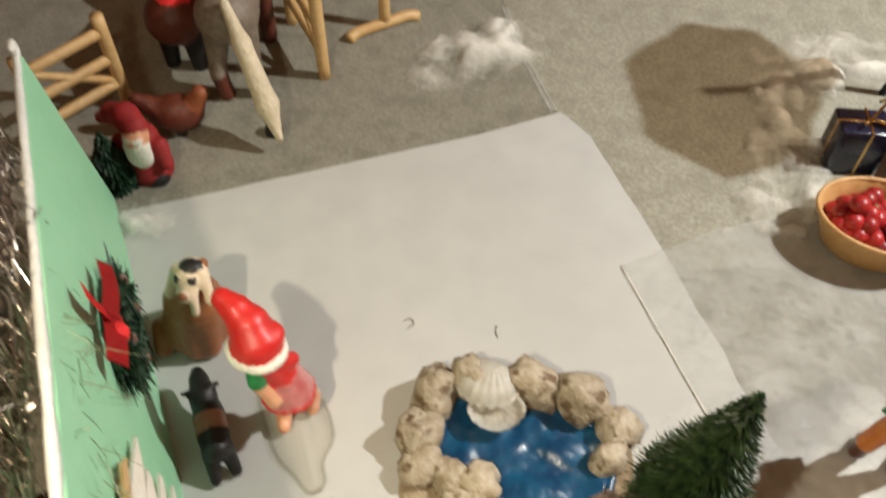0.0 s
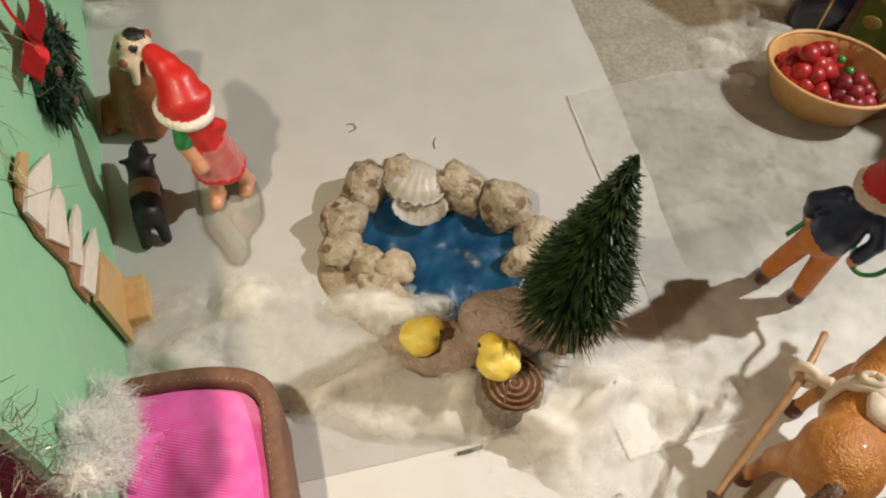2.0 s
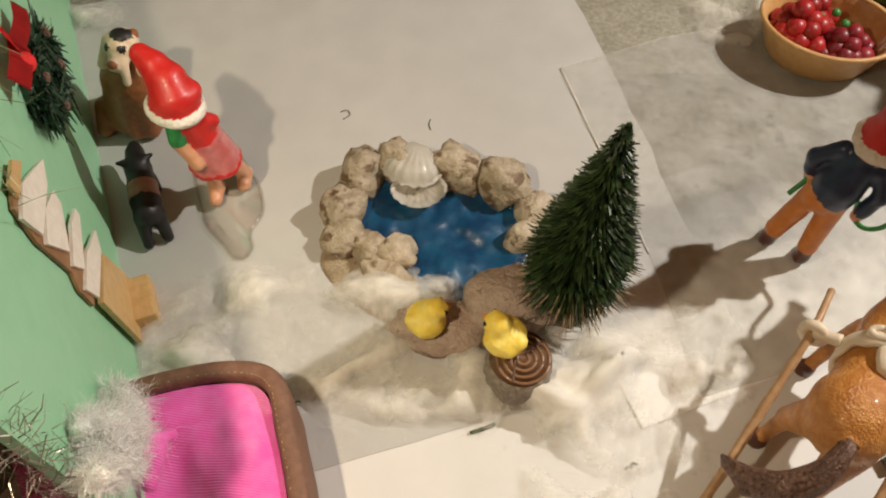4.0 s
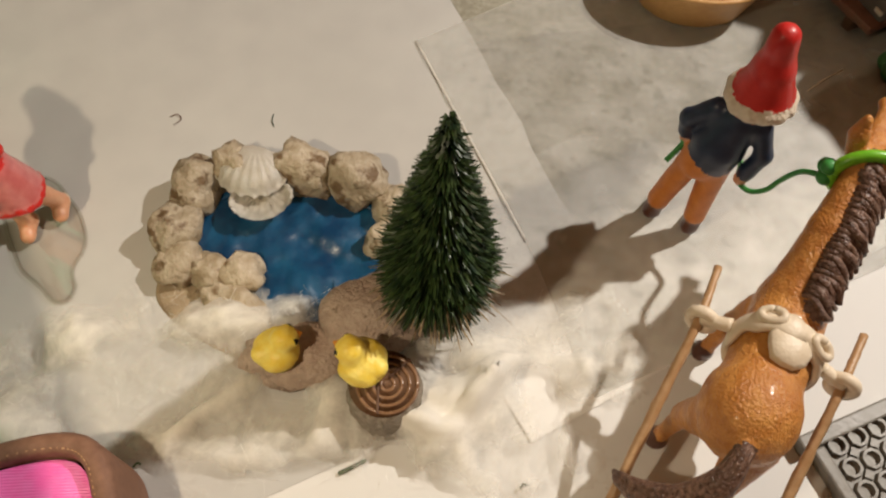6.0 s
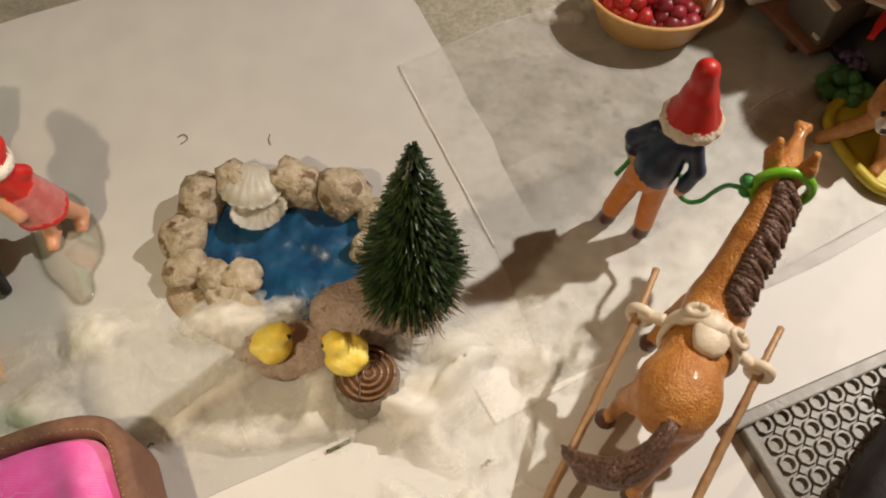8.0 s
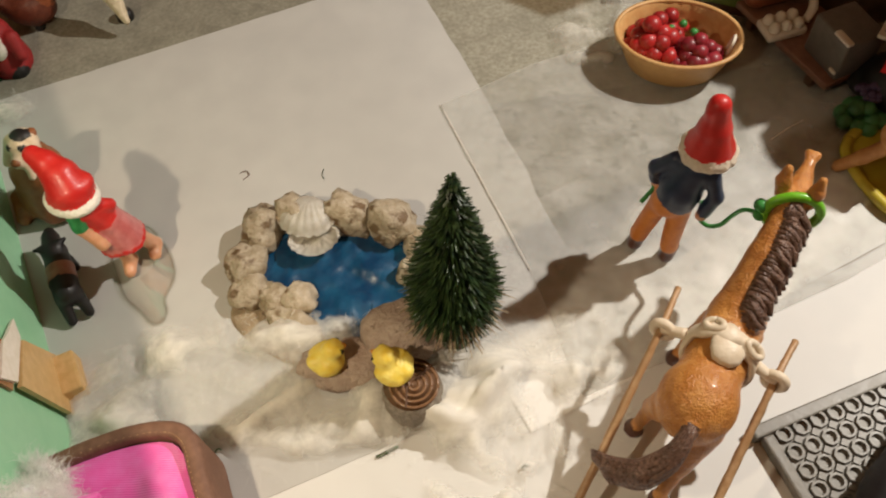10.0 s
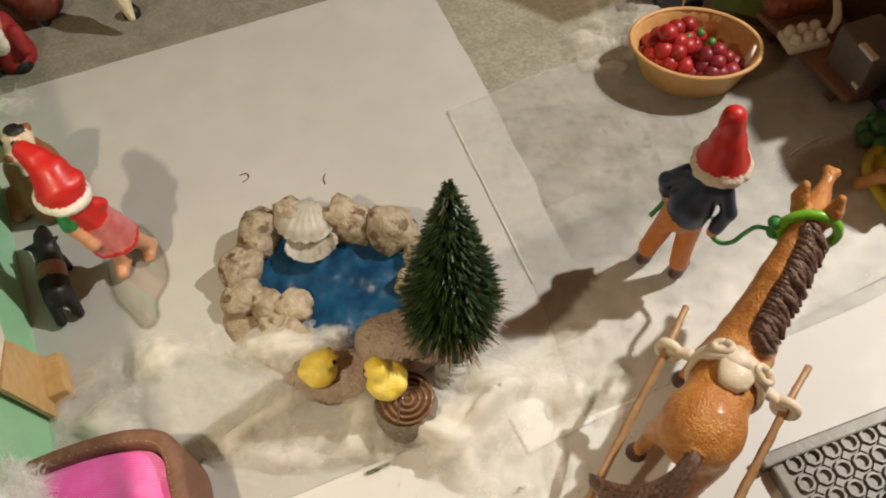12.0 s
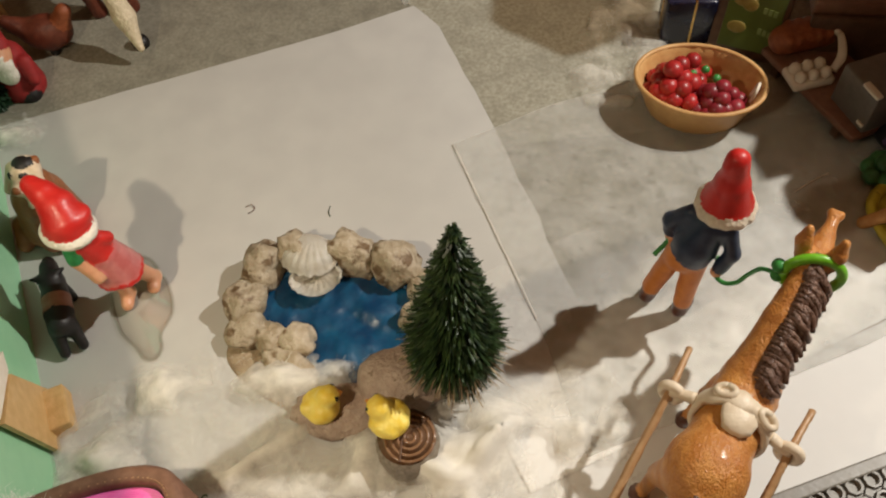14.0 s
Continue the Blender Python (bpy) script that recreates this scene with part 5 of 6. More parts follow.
bm.free()
tube_mesh.materials.append(PLATE)
bm = box(0.0028, 0.0028, 0.0052, 0, (0, 0, 0.0048))
post_mesh = bpy.data.meshes.new("post")
bm.to_mesh(post_mesh)
bm.free()
post_mesh.materials.append(PLATE)
for i in range(W):
    for j in range(H):
        ob = new("tube", tube_mesh)
        ob.parent = plate
        ob.location = ((i + 0.55) * P * U, -(j + 0.75) * P * U, 0)
        if i < W - 1 and j < H - 1:
            ob = new("post", post_mesh)
            ob.parent = plate
            ob.location = ((i + 1.05) * P * U, -(j + 1.25) * P * U, 0)
            ob.rotation_euler = (0, 0, radians(45))
lump = [egg((0.0, 0, 0.12), (0.30, 0.22, 0.12), 0), egg((0.25, 0.10, 0.14), (0.24, 0.18, 0.13), 0), egg((-0.02, -0.22, 0.12), (0.30, 0.22, 0.12), 0)]
figure("black_boot", lump, [BLACKPAINT], 0.02, "matte black rounded toy boot lying on the grey plate", "toy boot", 2.60, 0.52, 0.075, 38, blend=0.06)
tuft = [cone((0.05 * math.cos(i * 1.3), 0.05 * math.sin(i * 1.3), 0.03 + 0.008 * i), (0.075 * math.cos(i * 1.3 + 0.5), 0.075 * math.sin(i * 1.3 + 0.5), 0.02 + 0.012 * i), 0.028, 0.018, 0) for i in range(9)]
figure("wool_tuft", tuft, [WHITEFUR], 0.01, "cream wool tuft lying on the grey plate", "wool tuft", 2.70, 0.975, 0.085, blend=0.02)

# pink ribbed seat in a brown foam frame
sofa = thing("toy_sofa", "toy sofa with brown foam frame and pink ribbed satin", "toy sofa")
rim = [(-0.98, 0.03, 0.37), (-0.82, 0.19, 0.37), (-0.62, 0.325, 0.38), (-0.42, 0.425, 0.385), (-0.27, 0.462, 0.385), (-0.185, 0.43, 0.385), (-0.12, 0.32, 0.38), (-0.03, 0.16, 0.37), (0.08, -0.08, 0.36), (0.16, -0.40, 0.35)]
line = spline(rim, 60)
bm = bmesh.new()
rows = []
for i, p in enumerate(line):
    t = line[min(i + 1, 60)] - line[max(i - 1, 0)]
    side = np.array([t[1], -t[0], 0])
    side = side / np.linalg.norm(side)
    rows.append([bm.verts.new(p + side * o + np.array([0, 0, z - p[2] if z < 0.1 else z - 0.5])) for o, z in ((-0.055, 0.03), (-0.052, 0.47), (-0.035, 0.497), (0.006, 0.497), (0.018, 0.480), (0.020, 0.36), (0.010, 0.03))])
for p, q in zip(rows, rows[1:]):
    for j in range(6):
        bm.faces.new((p[j], p[j + 1], q[j + 1], q[j]))
part("frame", bm, BROWNFRAME, sofa)
centre = np.array([-0.55, -0.45, 0.0])
verts, faces, M = [], [], 40
for i, p in enumerate(line):
    for k in range(M):
        t = k / (M - 1)
        q = p + (centre - p) * (0.03 + 0.94 * t)
        dip = min(1, t * 9)
        z = 0.335 - 0.10 * t + 0.035 * math.sin(math.pi * min(1, t * 2.2)) + dip * (0.030 * noise.noise(Vector((q[0] * 4 + 3, q[1] * 4, 0))) + 0.014 * noise.noise(Vector((q[0] * 11, q[1] * 9, 4))))
        verts.append((q[0], q[1], z))
for i in range(60):
    for k in range(M - 1):
        a = i * M + k
        faces.append((a, a + 1, a + M + 1, a + M))
raw("satin", verts, faces, PINKSATIN, sofa, "hot pink ribbed satin lining")
knot = [egg((0, 0, 0), (0.075, 0.05, 0.04), 0), cone((-0.02, 0.02, 0.01), (-0.075, 0.035, 0.03), 0.030, 0.014, 0), cone((0.02, -0.02, 0.0), (0.05, -0.10, -0.02), 0.045, 0.03, 0), cone((0.0, 0.02, 0.02), (0.05, 0.07, -0.03), 0.03, 0.02, 0)]
ob = figure("satin_knot", knot, [PINKSATIN], 0.009, "", "", -0.495, 0.115, 0.43, 0, blend=0.02, rough=0.006, rough_size=0.03)
ob.parent = sofa
stitch = bmesh.new()
for i in range(4, 56):
    p, t = line[i], line[i + 1] - line[i - 1]
    side = np.array([t[1], -t[0], 0]) / np.linalg.norm(t[:2])
    q = p + side * 0.004 + np.array([0, 0, 0.497 - 0.5])
    m = Matrix.Translation(Vector(q)) @ Matrix.Rotation(math.atan2(t[1], t[0]), 4, "Z") @ Matrix.Diagonal((0.006 + 0.006 * noise.noise(Vector((i * 0.9, 0, 0))), 0.003, 0.003, 1))
    bmesh.ops.create_cube(stitch, size=1.0, matrix=m)
part("stitching", stitch, ROD, sofa, "pale seam of short stitches", smooth=False, kind="stuff")
part("underside", slab([(-0.9, -0.3), (-0.6, 0.2), (-0.28, 0.38), (-0.1, 0.1), (0.05, -0.4)], 0.2, 0.02), BROWNFRAME, sofa, smooth=False)

# ---- basket of berries ----
basket = thing("fruit_basket", "oval tan plastic basket filled with red berries", "basket", 1.765, 2.85, 0.034, -7)
part("bowl", lathe([(0.02, 0.012), (0.215, 0.012), (0.235, 0.0), (0.245, 0.01), (0.30, 0.155), (0.325, 0.195), (0.328, 0.208), (0.318, 0.214), (0.306, 0.206), (0.28, 0.15), (0.235, 0.03), (0.02, 0.03)], 56, 1.0, 0.76, wobble=0.015), BASKET, basket)

edge = [(0.321 * math.cos(t), 0.244 * math.sin(t), 0.209) for t in np.linspace(0, 6.283, 25)[:-1]]
part("rim", tube(edge + edge[:1], 0.0125, 72, 8, wobble=0.06, seed=5), BASKET, basket)
part("handle_stub", tube([(0.262, 0.03, 0.12), (0.275, 0.035, 0.17), (0.285, 0.03, 0.21), (0.275, -0.02, 0.20), (0.262, -0.025, 0.13)], 0.009, 14, 6), EGGWHITE, basket, "pale loop of the broken handle")


def bunch(name, label, x, y, z, spread, count, size, mat, seed, category="berries", heap=0.06):
    """A bunch of separate berries that lie on one another."""
    r = np.random.default_rng(seed)
    ob = thing(name, label, category, x, y, z, 0, "fruit bunches")
    me = None
    done = []
    for i in range(count):
        for attempt in range(60):
            a, rr = r.random() * 6.283, math.sqrt(r.random())
            p = np.array([spread[0] * rr * math.cos(a), spread[1] * rr * math.sin(a), size + heap * (1 - rr) * r.random() * 1.6])
            if all(np.linalg.norm(p - q) > 1.15 * size for q in done):
                break
        done.append(p)
        if me is None:
            bm = ball(size, level=2)
            bmesh.ops.scale(bm, vec=(U, U, U), verts=bm.verts)
            me = bpy.data.meshes.new("berry")
            bm.to_mesh(me)
            bm.free()
            me.materials.append(mat)
            me.polygons.foreach_set("use_smooth", [True] * len(me.polygons))
        b = new("berry", me)
        b.parent = ob
        b.location = p * U
        k = 0.88 + 0.25 * r.random()
        b.scale = (k, k, k * 0.95)
    return ob


bunch("berry_bunch", "bunch of glossy red berries in the tan basket", 1.655, 2.865, 0.115, (0.135, 0.13), 26, 0.047, CHERRY, 31, heap=0.11)
bunch("berry_bunch", "bunch of dark crimson berries in the tan basket", 1.86, 2.79, 0.095, (0.125, 0.09), 20, 0.045, CHERRYDARK, 32, heap=0.09)
bunch("berry_bunch", "bunch of glossy red berries in the tan basket", 1.74, 2.985, 0.10, (0.07, 0.05), 6, 0.046, CHERRY, 33, heap=0.10)
bunch("leaf_sprig", "small shiny green sprig among the berries", 1.79, 2.915, 0.17, (0.07, 0.045), 6, 0.022, LEAFGREEN, 34, "sprig", heap=0.05)

# ---- the market corner ----
gift = thing("gift_box", "dark navy gift box tied with gold cord", "gift box", 1.712, 3.445, 0.014, 5)
carton = part("carton", box(0.27, 0.20, 0.30, 0.014, (0, 0, 0.15)), GIFT, gift)
part("cord_across", box(0.276, 0.014, 0.306, 0.004, (0, 0.0, 0.15)), GOLD, carton, "gold cord", smooth=False)
part("cord_along", box(0.014, 0.206, 0.306, 0.004, (0.02, 0, 0.15)), GOLD, carton, "gold cord", smooth=False)
for k, pts in enumerate((((0.02, 0, 0.305), (0.06, 0.03, 0.36), (0.09, 0.06, 0.40), (0.06, 0.08, 0.37)), ((0.02, 0, 0.305), (-0.01, -0.05, 0.34), (-0.03, -0.07, 0.33)), ((0.02, 0, 0.305), (0.05, -0.03, 0.33), (0.10, -0.05, 0.32)))):
    part("bow_loop", tube(pts, 0.009, 12, 6), GOLD, carton, "gold cord bow")

sign = thing("price_sign", "green market price sign with fruit pictures in a dark frame", "price sign", 2.02, 3.25, 0.034, -15)
lean = Matrix.Rotation(radians(-17), 4, "X")


def leaning(bm):
    bmesh.ops.transform(bm, matrix=lean, verts=bm.verts)
    return bm


part("frame", leaning(box(0.37, 0.03, 0.58, 0.012, (-0.01, 0.02, 0.29))), WOODDARK, sign)
panel = part("panel", leaning(box(0.29, 0.012, 0.50, 0.004, (0, 0.0, 0.30))), SIGNGREEN, sign, "printed green panel", smooth=False)
for name, mat, x, z, sx, sz in (("fruit_print", SIGNAPPLE, -0.045, 0.46, 0.045, 0.04), ("fruit_print", SIGNAPPLE, -0.005, 0.455, 0.038, 0.036), ("fruit_print", SIGNFRUIT, -0.07, 0.325, 0.055, 0.04), ("fruit_print", SIGNFRUIT, -0.03, 0.30, 0.04, 0.035), ("fruit_print", SIGNFRUIT, -0.07, 0.17, 0.05, 0.035)):
    part(name, leaning(ball(1.0, (x, -0.007, z), (sx, 0.004, sz), 3)), mat, panel)
for z in (0.40, 0.285, 0.17):
    for i in range(3):
        part("print_bar", leaning(box(0.020, 0.004, 0.032, 0, (0.05 + 0.027 * i, -0.008, z - 0.004 * i))), SIGNPALE, panel, smooth=False)
part("strut", tube([(0.0, 0.20, 0.5), (0.0, 0.34, 0.02)], 0.02, 4, 6), WOODDARK, sign)

stall = thing("market_stall", "dark brown wooden market stall with added posts and an unseen shade blocker", "market stall")
part("counter", box(0.95, 0.70, 0.10, 0.015, (2.78, 3.62, 0.37), turn=None), PLANK, stall)
part("front_board", box(0.95, 0.05, 0.34, 0.01, (2.78, 3.24, 0.19)), WOODDARK, stall)
# posts added only to carry the unseen slab above
for x, y in ((3.0, 3.30), (3.24, 3.95), (3.6, 3.2), (3.0, 3.75)):
    part("post", tube([(x, y, 0.03), (x, y, 0.6), (x, y, 1.2)], 0.028, 6, 8), WOODDARK, stall)
# added slab out of view; outline traced back from the shadow edge it must cast
roof = [(2.713, 3.474), (2.697, 3.196), (2.678, 2.980), (2.789, 2.945), (2.765, 2.850), (2.812, 2.728), (2.912, 2.764), (2.872, 2.704), (2.884, 2.621), (2.912, 2.551), (2.959, 2.514), (2.999, 2.419), (3.126, 2.347), (3.189, 2.387), (3.388, 2.482), (3.744, 2.562), (4.538, 3.275), (3.983, 4.307), (3.189, 3.990)]
part("shade_blocker", slab(roof, 0.05, 1.20), WOODDARK, stall, smooth=False)
part("arm", tube([(1.93, 3.72, 0.05), (2.02, 3.80, 0.30), (2.18, 3.84, 0.44)], 0.035, 8, 8), WOODDARK, stall)

# no known parasol: an out-of-view disc added to throw a brown patch on the felt
parasol = thing("unseen_shade_disc", "unseen disc on a dark pole, added to shade the felt", "parasol")
ring = [(2.202 + (0.415 + 0.03 * math.sin(5 * t)) * math.cos(t), 3.902 + (0.494 + 0.03 * math.sin(7 * t)) * math.sin(t)) for t in np.linspace(0, 6.283, 29)[:-1]]
bm = bmesh.new()
rim_v = [bm.verts.new((x, y, 1.5 + 0.02 * (i % 2))) for i, (x, y) in enumerate(ring)]
tip = bm.verts.new((2.202, 3.902, 1.64))
for i in range(28):
    bm.faces.new((rim_v[i], rim_v[(i + 1) % 28], tip))
part("shade_blocker", bm, SHADEFILTER, parasol, "thin brown disc added to cast a part shade")
part("pole", tube([(2.0, 4.07, 0.02), (2.10, 4.05, 0.7), (2.202, 3.902, 1.6)], 0.026, 8, 10), BLACKPAINT, parasol, "thin black pole added under the unseen disc")
loaf = [cone((-0.13, 0, 0.08), (0.13, 0, 0.08), 0.078, 0.078, 0), *[cone((-0.14 + 0.055 * i, -0.055, 0.12), (-0.09 + 0.055 * i, 0.055, 0.12), 0.030, 0.030, 0) for i in range(5)]]
figure("bread_loaf", loaf, [BREAD], 0.009, "brown scored bread loaf on a wooden board", "bread", 2.315, 3.245, 0.145, 22, blend=0.018)
board = thing("wooden_board", "dark wooden serving board on the snow", "board", 2.455, 3.017, 0.034, -56.2)
part("plank", box(0.72, 0.36, 0.04, 0.008, (0.0, 0.0, 0.09)), PLANK, board)
for x in (-0.24, 0.24):
    part("batten", box(0.05, 0.34, 0.07, 0.006, (x, 0, 0.035)), WOODDARK, board)
eggs = thing("egg_carton", "open cream egg carton with six eggs", "egg carton", 2.315, 3.00, 0.146, 22)
part("tray", box(0.22, 0.15, 0.05, 0.018, (0, 0, 0.026)), EGGWHITE, eggs)
part("lid", tube([(0.115, -0.02, 0.05), (0.17, 0.02, 0.09), (0.20, 0.09, 0.12), (0.215, 0.15, 0.13)], [0.022, 0.024, 0.022, 0.018], 16, 10, flat=0.6), EGGWHITE, eggs)
part("knob", ball(0.026, (0.205, 0.165, 0.135), level=2), EGGWHITE, eggs)
part("knob", ball(0.020, (0.235, 0.205, 0.14), level=2), EGGWHITE, eggs)
for i in range(3):
    for j in range(2):
        part("egg", ball(0.032, (-0.066 + 0.066 * i, -0.033 + 0.066 * j, 0.062), (1, 1, 1.2), 2), EGGWHITE, eggs)
jug = [cone((0, 0, 0.05), (0, 0, 0.13), 0.045, 0.040, 0), cone((0, 0, 0.13), (0.03, 0.05, 0.22), 0.028, 0.022, 0), egg((0.035, 0.06, 0.23), (0.03, 0.03, 0.02), 0)]
figure("cream_bottle", jug, [EGGWHITE], 0.009, "small cream plastic bottle beside the egg carton", "bottle", 2.72, 3.30, 0.146, blend=0.015)
crate = thing("grey_crate", "grey plastic box with a pale shiny rim", "box", 2.577, 2.818, 0.145, -62)
part("body", box(0.26, 0.22, 0.235, 0.012, (0, 0, 0.1175)), GREYBOX, crate)
part("rim", box(0.11, 0.035, 0.020, 0.006, (0.075, -0.10, 0.238)), EGGWHITE, crate, "pale shiny rim")
part("corner_clip", box(0.045, 0.014, 0.020, 0.005, (0.10, -0.112, 0.045)), EGGWHITE, crate, "pale clip")
cloak = [egg((0, 0, 0.16), (0.26, 0.20, 0.18), 0), egg((0.14, 0.12, 0.22), (0.22, 0.2, 0.22), 0), egg((-0.10, 0.10, 0.08), (0.2, 0.14, 0.1), 0)]
figure("black_sack", cloak, [BLACKPAINT], 0.018, "matte black cloth sack behind the grapes", "sack", 2.93, 2.62, 0.03, blend=0.06, rough=0.01, rough_size=0.08)
bunch("grape_bunch", "bunch of dull green grapes beside the black sack", 2.675, 2.485, 0.034, (0.105, 0.085), 14, 0.042, GRAPEGREEN, 41, "grapes", heap=0.07)
bunch("grape_bunch", "small bunch of purple grapes on the green ones", 2.715, 2.555, 0.16, (0.080, 0.060), 28, 0.020, PURPLE, 42, "grapes", heap=0.05)
tagged(part("red_stick", tube([(2.735, 2.585, 0.27), (2.79, 2.665, 0.345), (2.86, 2.74, 0.42)], 0.034, 8, 8), REDFELT), "dull red rounded stick resting on the black sack", "stick")
comb = thing("white_comb_card", "small white card with rows of dark dots on the black sack", "card", 2.80, 2.70, 0.39, -28)
part("card", box(0.24, 0.15, 0.022, 0.006, (0, 0, 0.03)), EGGWHITE, comb)
for i in range(5):
    for j in range(2):
        part("dot", ball(0.013, (-0.088 + 0.044 * i, -0.03 + 0.055 * j, 0.042), (1, 1.2, 0.3), 1), BLACKPAINT, comb)

tray = thing("yellow_tray", "yellow plastic sled tray with a rounded rim", "tray")
tl = [(2.60, 2.34, 0.07), (2.575, 2.25, 0.07), (2.62, 2.10, 0.07), (2.70, 1.96, 0.07), (2.76, 1.905, 0.07), (2.86, 1.885, 0.07), (3.0, 1.90, 0.07), (3.22, 2.02, 0.07), (3.26, 2.2, 0.07), (3.1, 2.46, 0.07), (2.9, 2.52, 0.07), (2.70, 2.44, 0.07)]
part("rim", tube(tl + tl[:1], 0.028, 70, 10), TRAY, tray)
part("bottom", slab([tuple(p[:2]) for p in spline(tl + tl[:1], 40)[:-1]], 0.02, 0.038), TRAY, tray, smooth=False)
cat = [egg((0, 0, 0.30), (0.088, 0.080, 0.078), 0), cone((-0.01, -0.055, 0.285), (-0.02, -0.10, 0.275), 0.036, 0.030, 1), egg((-0.02, -0.125, 0.285), (0.012, 0.010, 0.008), 2),
       cone((0.05, 0.03, 0.36), (0.066, 0.035, 0.415), 0.030, 0.008, 0), cone((-0.05, 0.03, 0.36), (-0.066, 0.035, 0.415), 0.030, 0.008, 0),
       egg((-0.036, -0.066, 0.325), (0.009, 0.008, 0.008), 2), egg((0.032, -0.068, 0.325), (0.009, 0.008, 0.008), 2),
       cone((0.05, 0.05, 0.24), (0.20, 0.10, 0.15), 0.085, 0.11, 0), cone((0.20, 0.10, 0.15), (0.33, 0.05, 0.13), 0.11, 0.10, 0),
       cone((-0.02, 0.0, 0.22), (-0.10, 0.0, 0.12), 0.042, 0.034, 0), cone((-0.10, 0.0, 0.12), (-0.185, 0.005, 0.02), 0.034, 0.030, 0),
       cone((0.06, -0.02, 0.18), (0.07, -0.10, 0.06), 0.040, 0.030, 0), cone((0.07, -0.10, 0.055), (0.045, -0.15, 0.04), 0.030, 0.028, 0)]
figure("toy_cat", cat, [CATFUR, WHITEFUR, BLACKPAINT], 0.010, "ginger toy cat with white muzzle leaning over the tray", "toy cat", 2.715, 2.15, 0.034, -8, blend=0.022)

# ---- the yard behind the white paper ----
def gate(name, label, foot, far, height, diagonal=True):
    """A toy gate: two round posts, three rails and a brace."""
    ob = thing(name, label, "gate")
    f, g = np.array(foot, float), np.array(far, float)
    for p in (f, g):
        part("post", tube([(p[0], p[1], 0.0), (p[0], p[1], height * 0.5), (p[0], p[1], height)], 0.037, 8, 14), WOOD, ob)
    for k in (0.30, 0.56, 0.84):
        part("rail", tube([(f[0], f[1], height * k), ((f[0] + g[0]) / 2, (f[1] + g[1]) / 2, height * k), (g[0], g[1], height * k)], 0.027, 6, 10, flat=1.2), WOOD, ob)
    if diagonal:
        part("brace", tube([(f[0], f[1], height * 0.30), ((f[0] + g[0]) / 2, (f[1] + g[1]) / 2, height * 0.57), (g[0], g[1], height * 0.84)], 0.022, 6, 10), WOOD, ob)
    return ob


gate("toy_gate", "light yellow wooden toy gate behind the house", (-2.32, 3.13), (-2.56, 2.72), 0.62)
gate("toy_gate", "light yellow wooden toy gate beside the grey horse", (-1.275, 3.58), (-1.62, 4.05), 0.66)
foot = thing("fence_foot", "light yellow wooden fence post on a curved foot", "fence")
part("curved_foot", tube([(-1.215, 3.93, 0.03), (-1.17, 4.0, 0.045), (-1.02, 4.12, 0.05), (-0.90, 4.22, 0.05), (-0.84, 4.25, 0.03)], 0.036, 16, 10), WOOD, foot)
part("post", tube([(-1.03, 4.12, 0.05), (-1.03, 4.13, 0.3), (-1.03, 4.14, 0.6)], 0.036, 6, 10), WOOD, foot)

grey = [egg((0, 0, 0.56), (0.17, 0.18, 0.16), 0), cone((0, 0.05, 0.56), (-0.10, 0.50, 0.56), 0.15, 0.15, 0), cone((-0.08, -0.02, 0.45), (-0.09, -0.08, 0.20), 0.075, 0.045, 0), cone((-0.09, -0.08, 0.20), (-0.08, -0.06, 0.04), 0.045, 0.05, 2),
        cone((0.09, -0.02, 0.45), (0.10, -0.02, 0.20), 0.075, 0.045, 0), cone((0.10, -0.02, 0.20), (0.11, 0.0, 0.04), 0.045, 0.05, 2), cone((-0.16, 0.48, 0.45), (-0.16, 0.50, 0.04), 0.06, 0.045, 2), cone((0.0, 0.48, 0.45), (0.0, 0.5, 0.04), 0.06, 0.045, 2),
        cone((-0.12, 0.6, 0.62), (-0.2, 0.85, 0.9), 0.11, 0.07, 0), cone((-0.2, 0.85, 0.9), (-0.22, 1.03, 0.76), 0.07, 0.05, 0),
        cone((0.06, -0.12, 0.72), (0.16, -0.22, 0.55), 0.026, 0.045, 1), cone((0.16, -0.22, 0.55), (0.30, -0.36, 0.28), 0.048, 0.062, 1), cone((0.30, -0.36, 0.28), (0.37, -0.44, 0.12), 0.060, 0.022, 1)]
figure("grey_toy_horse", grey, [GREYCOAT, CREAMHAIR, BAY], 0.016, "grey-brown toy horse with a long cream tail", "toy horse", -1.70, 3.36, 0.0, blend=0.03)
hoof = lathe([(0.05, 0.0), (0.052, 0.03), (0.04, 0.06), (0.02, 0.065)], 14)
solid("black_pebble", part("black_pebble", hoof, BLACKPAINT), "small black plastic hoof-shaped piece on the felt", "pebble", -1.42, 3.06, 0.012)
cow = [cone((0, 0, 0.36), (0.05, 0.42, 0.38), 0.16, 0.16, 0), cone((-0.07, 0.0, 0.26), (-0.08, 0, 0.03), 0.06, 0.045, 1), cone((0.08, 0.0, 0.26), (0.09, 0, 0.03), 0.06, 0.045, 1), cone((-0.02, 0.42, 0.26), (-0.02, 0.42, 0.03), 0.06, 0.045, 1), cone((0.12, 0.42, 0.26), (0.12, 0.42, 0.03), 0.06, 0.045, 1),
       cone((0.06, 0.55, 0.45), (0.07, 0.72, 0.52), 0.1, 0.075, 0), egg((0.02, 0.05, 0.50), (0.10, 0.12, 0.06), 2)]
figure("toy_cow", cow, [BAY, BLACKPAINT, REDFELT], 0.016, "dark reddish-brown toy cow with a red blanket", "toy cow", -2.12, 3.52, 0.0, blend=0.03)
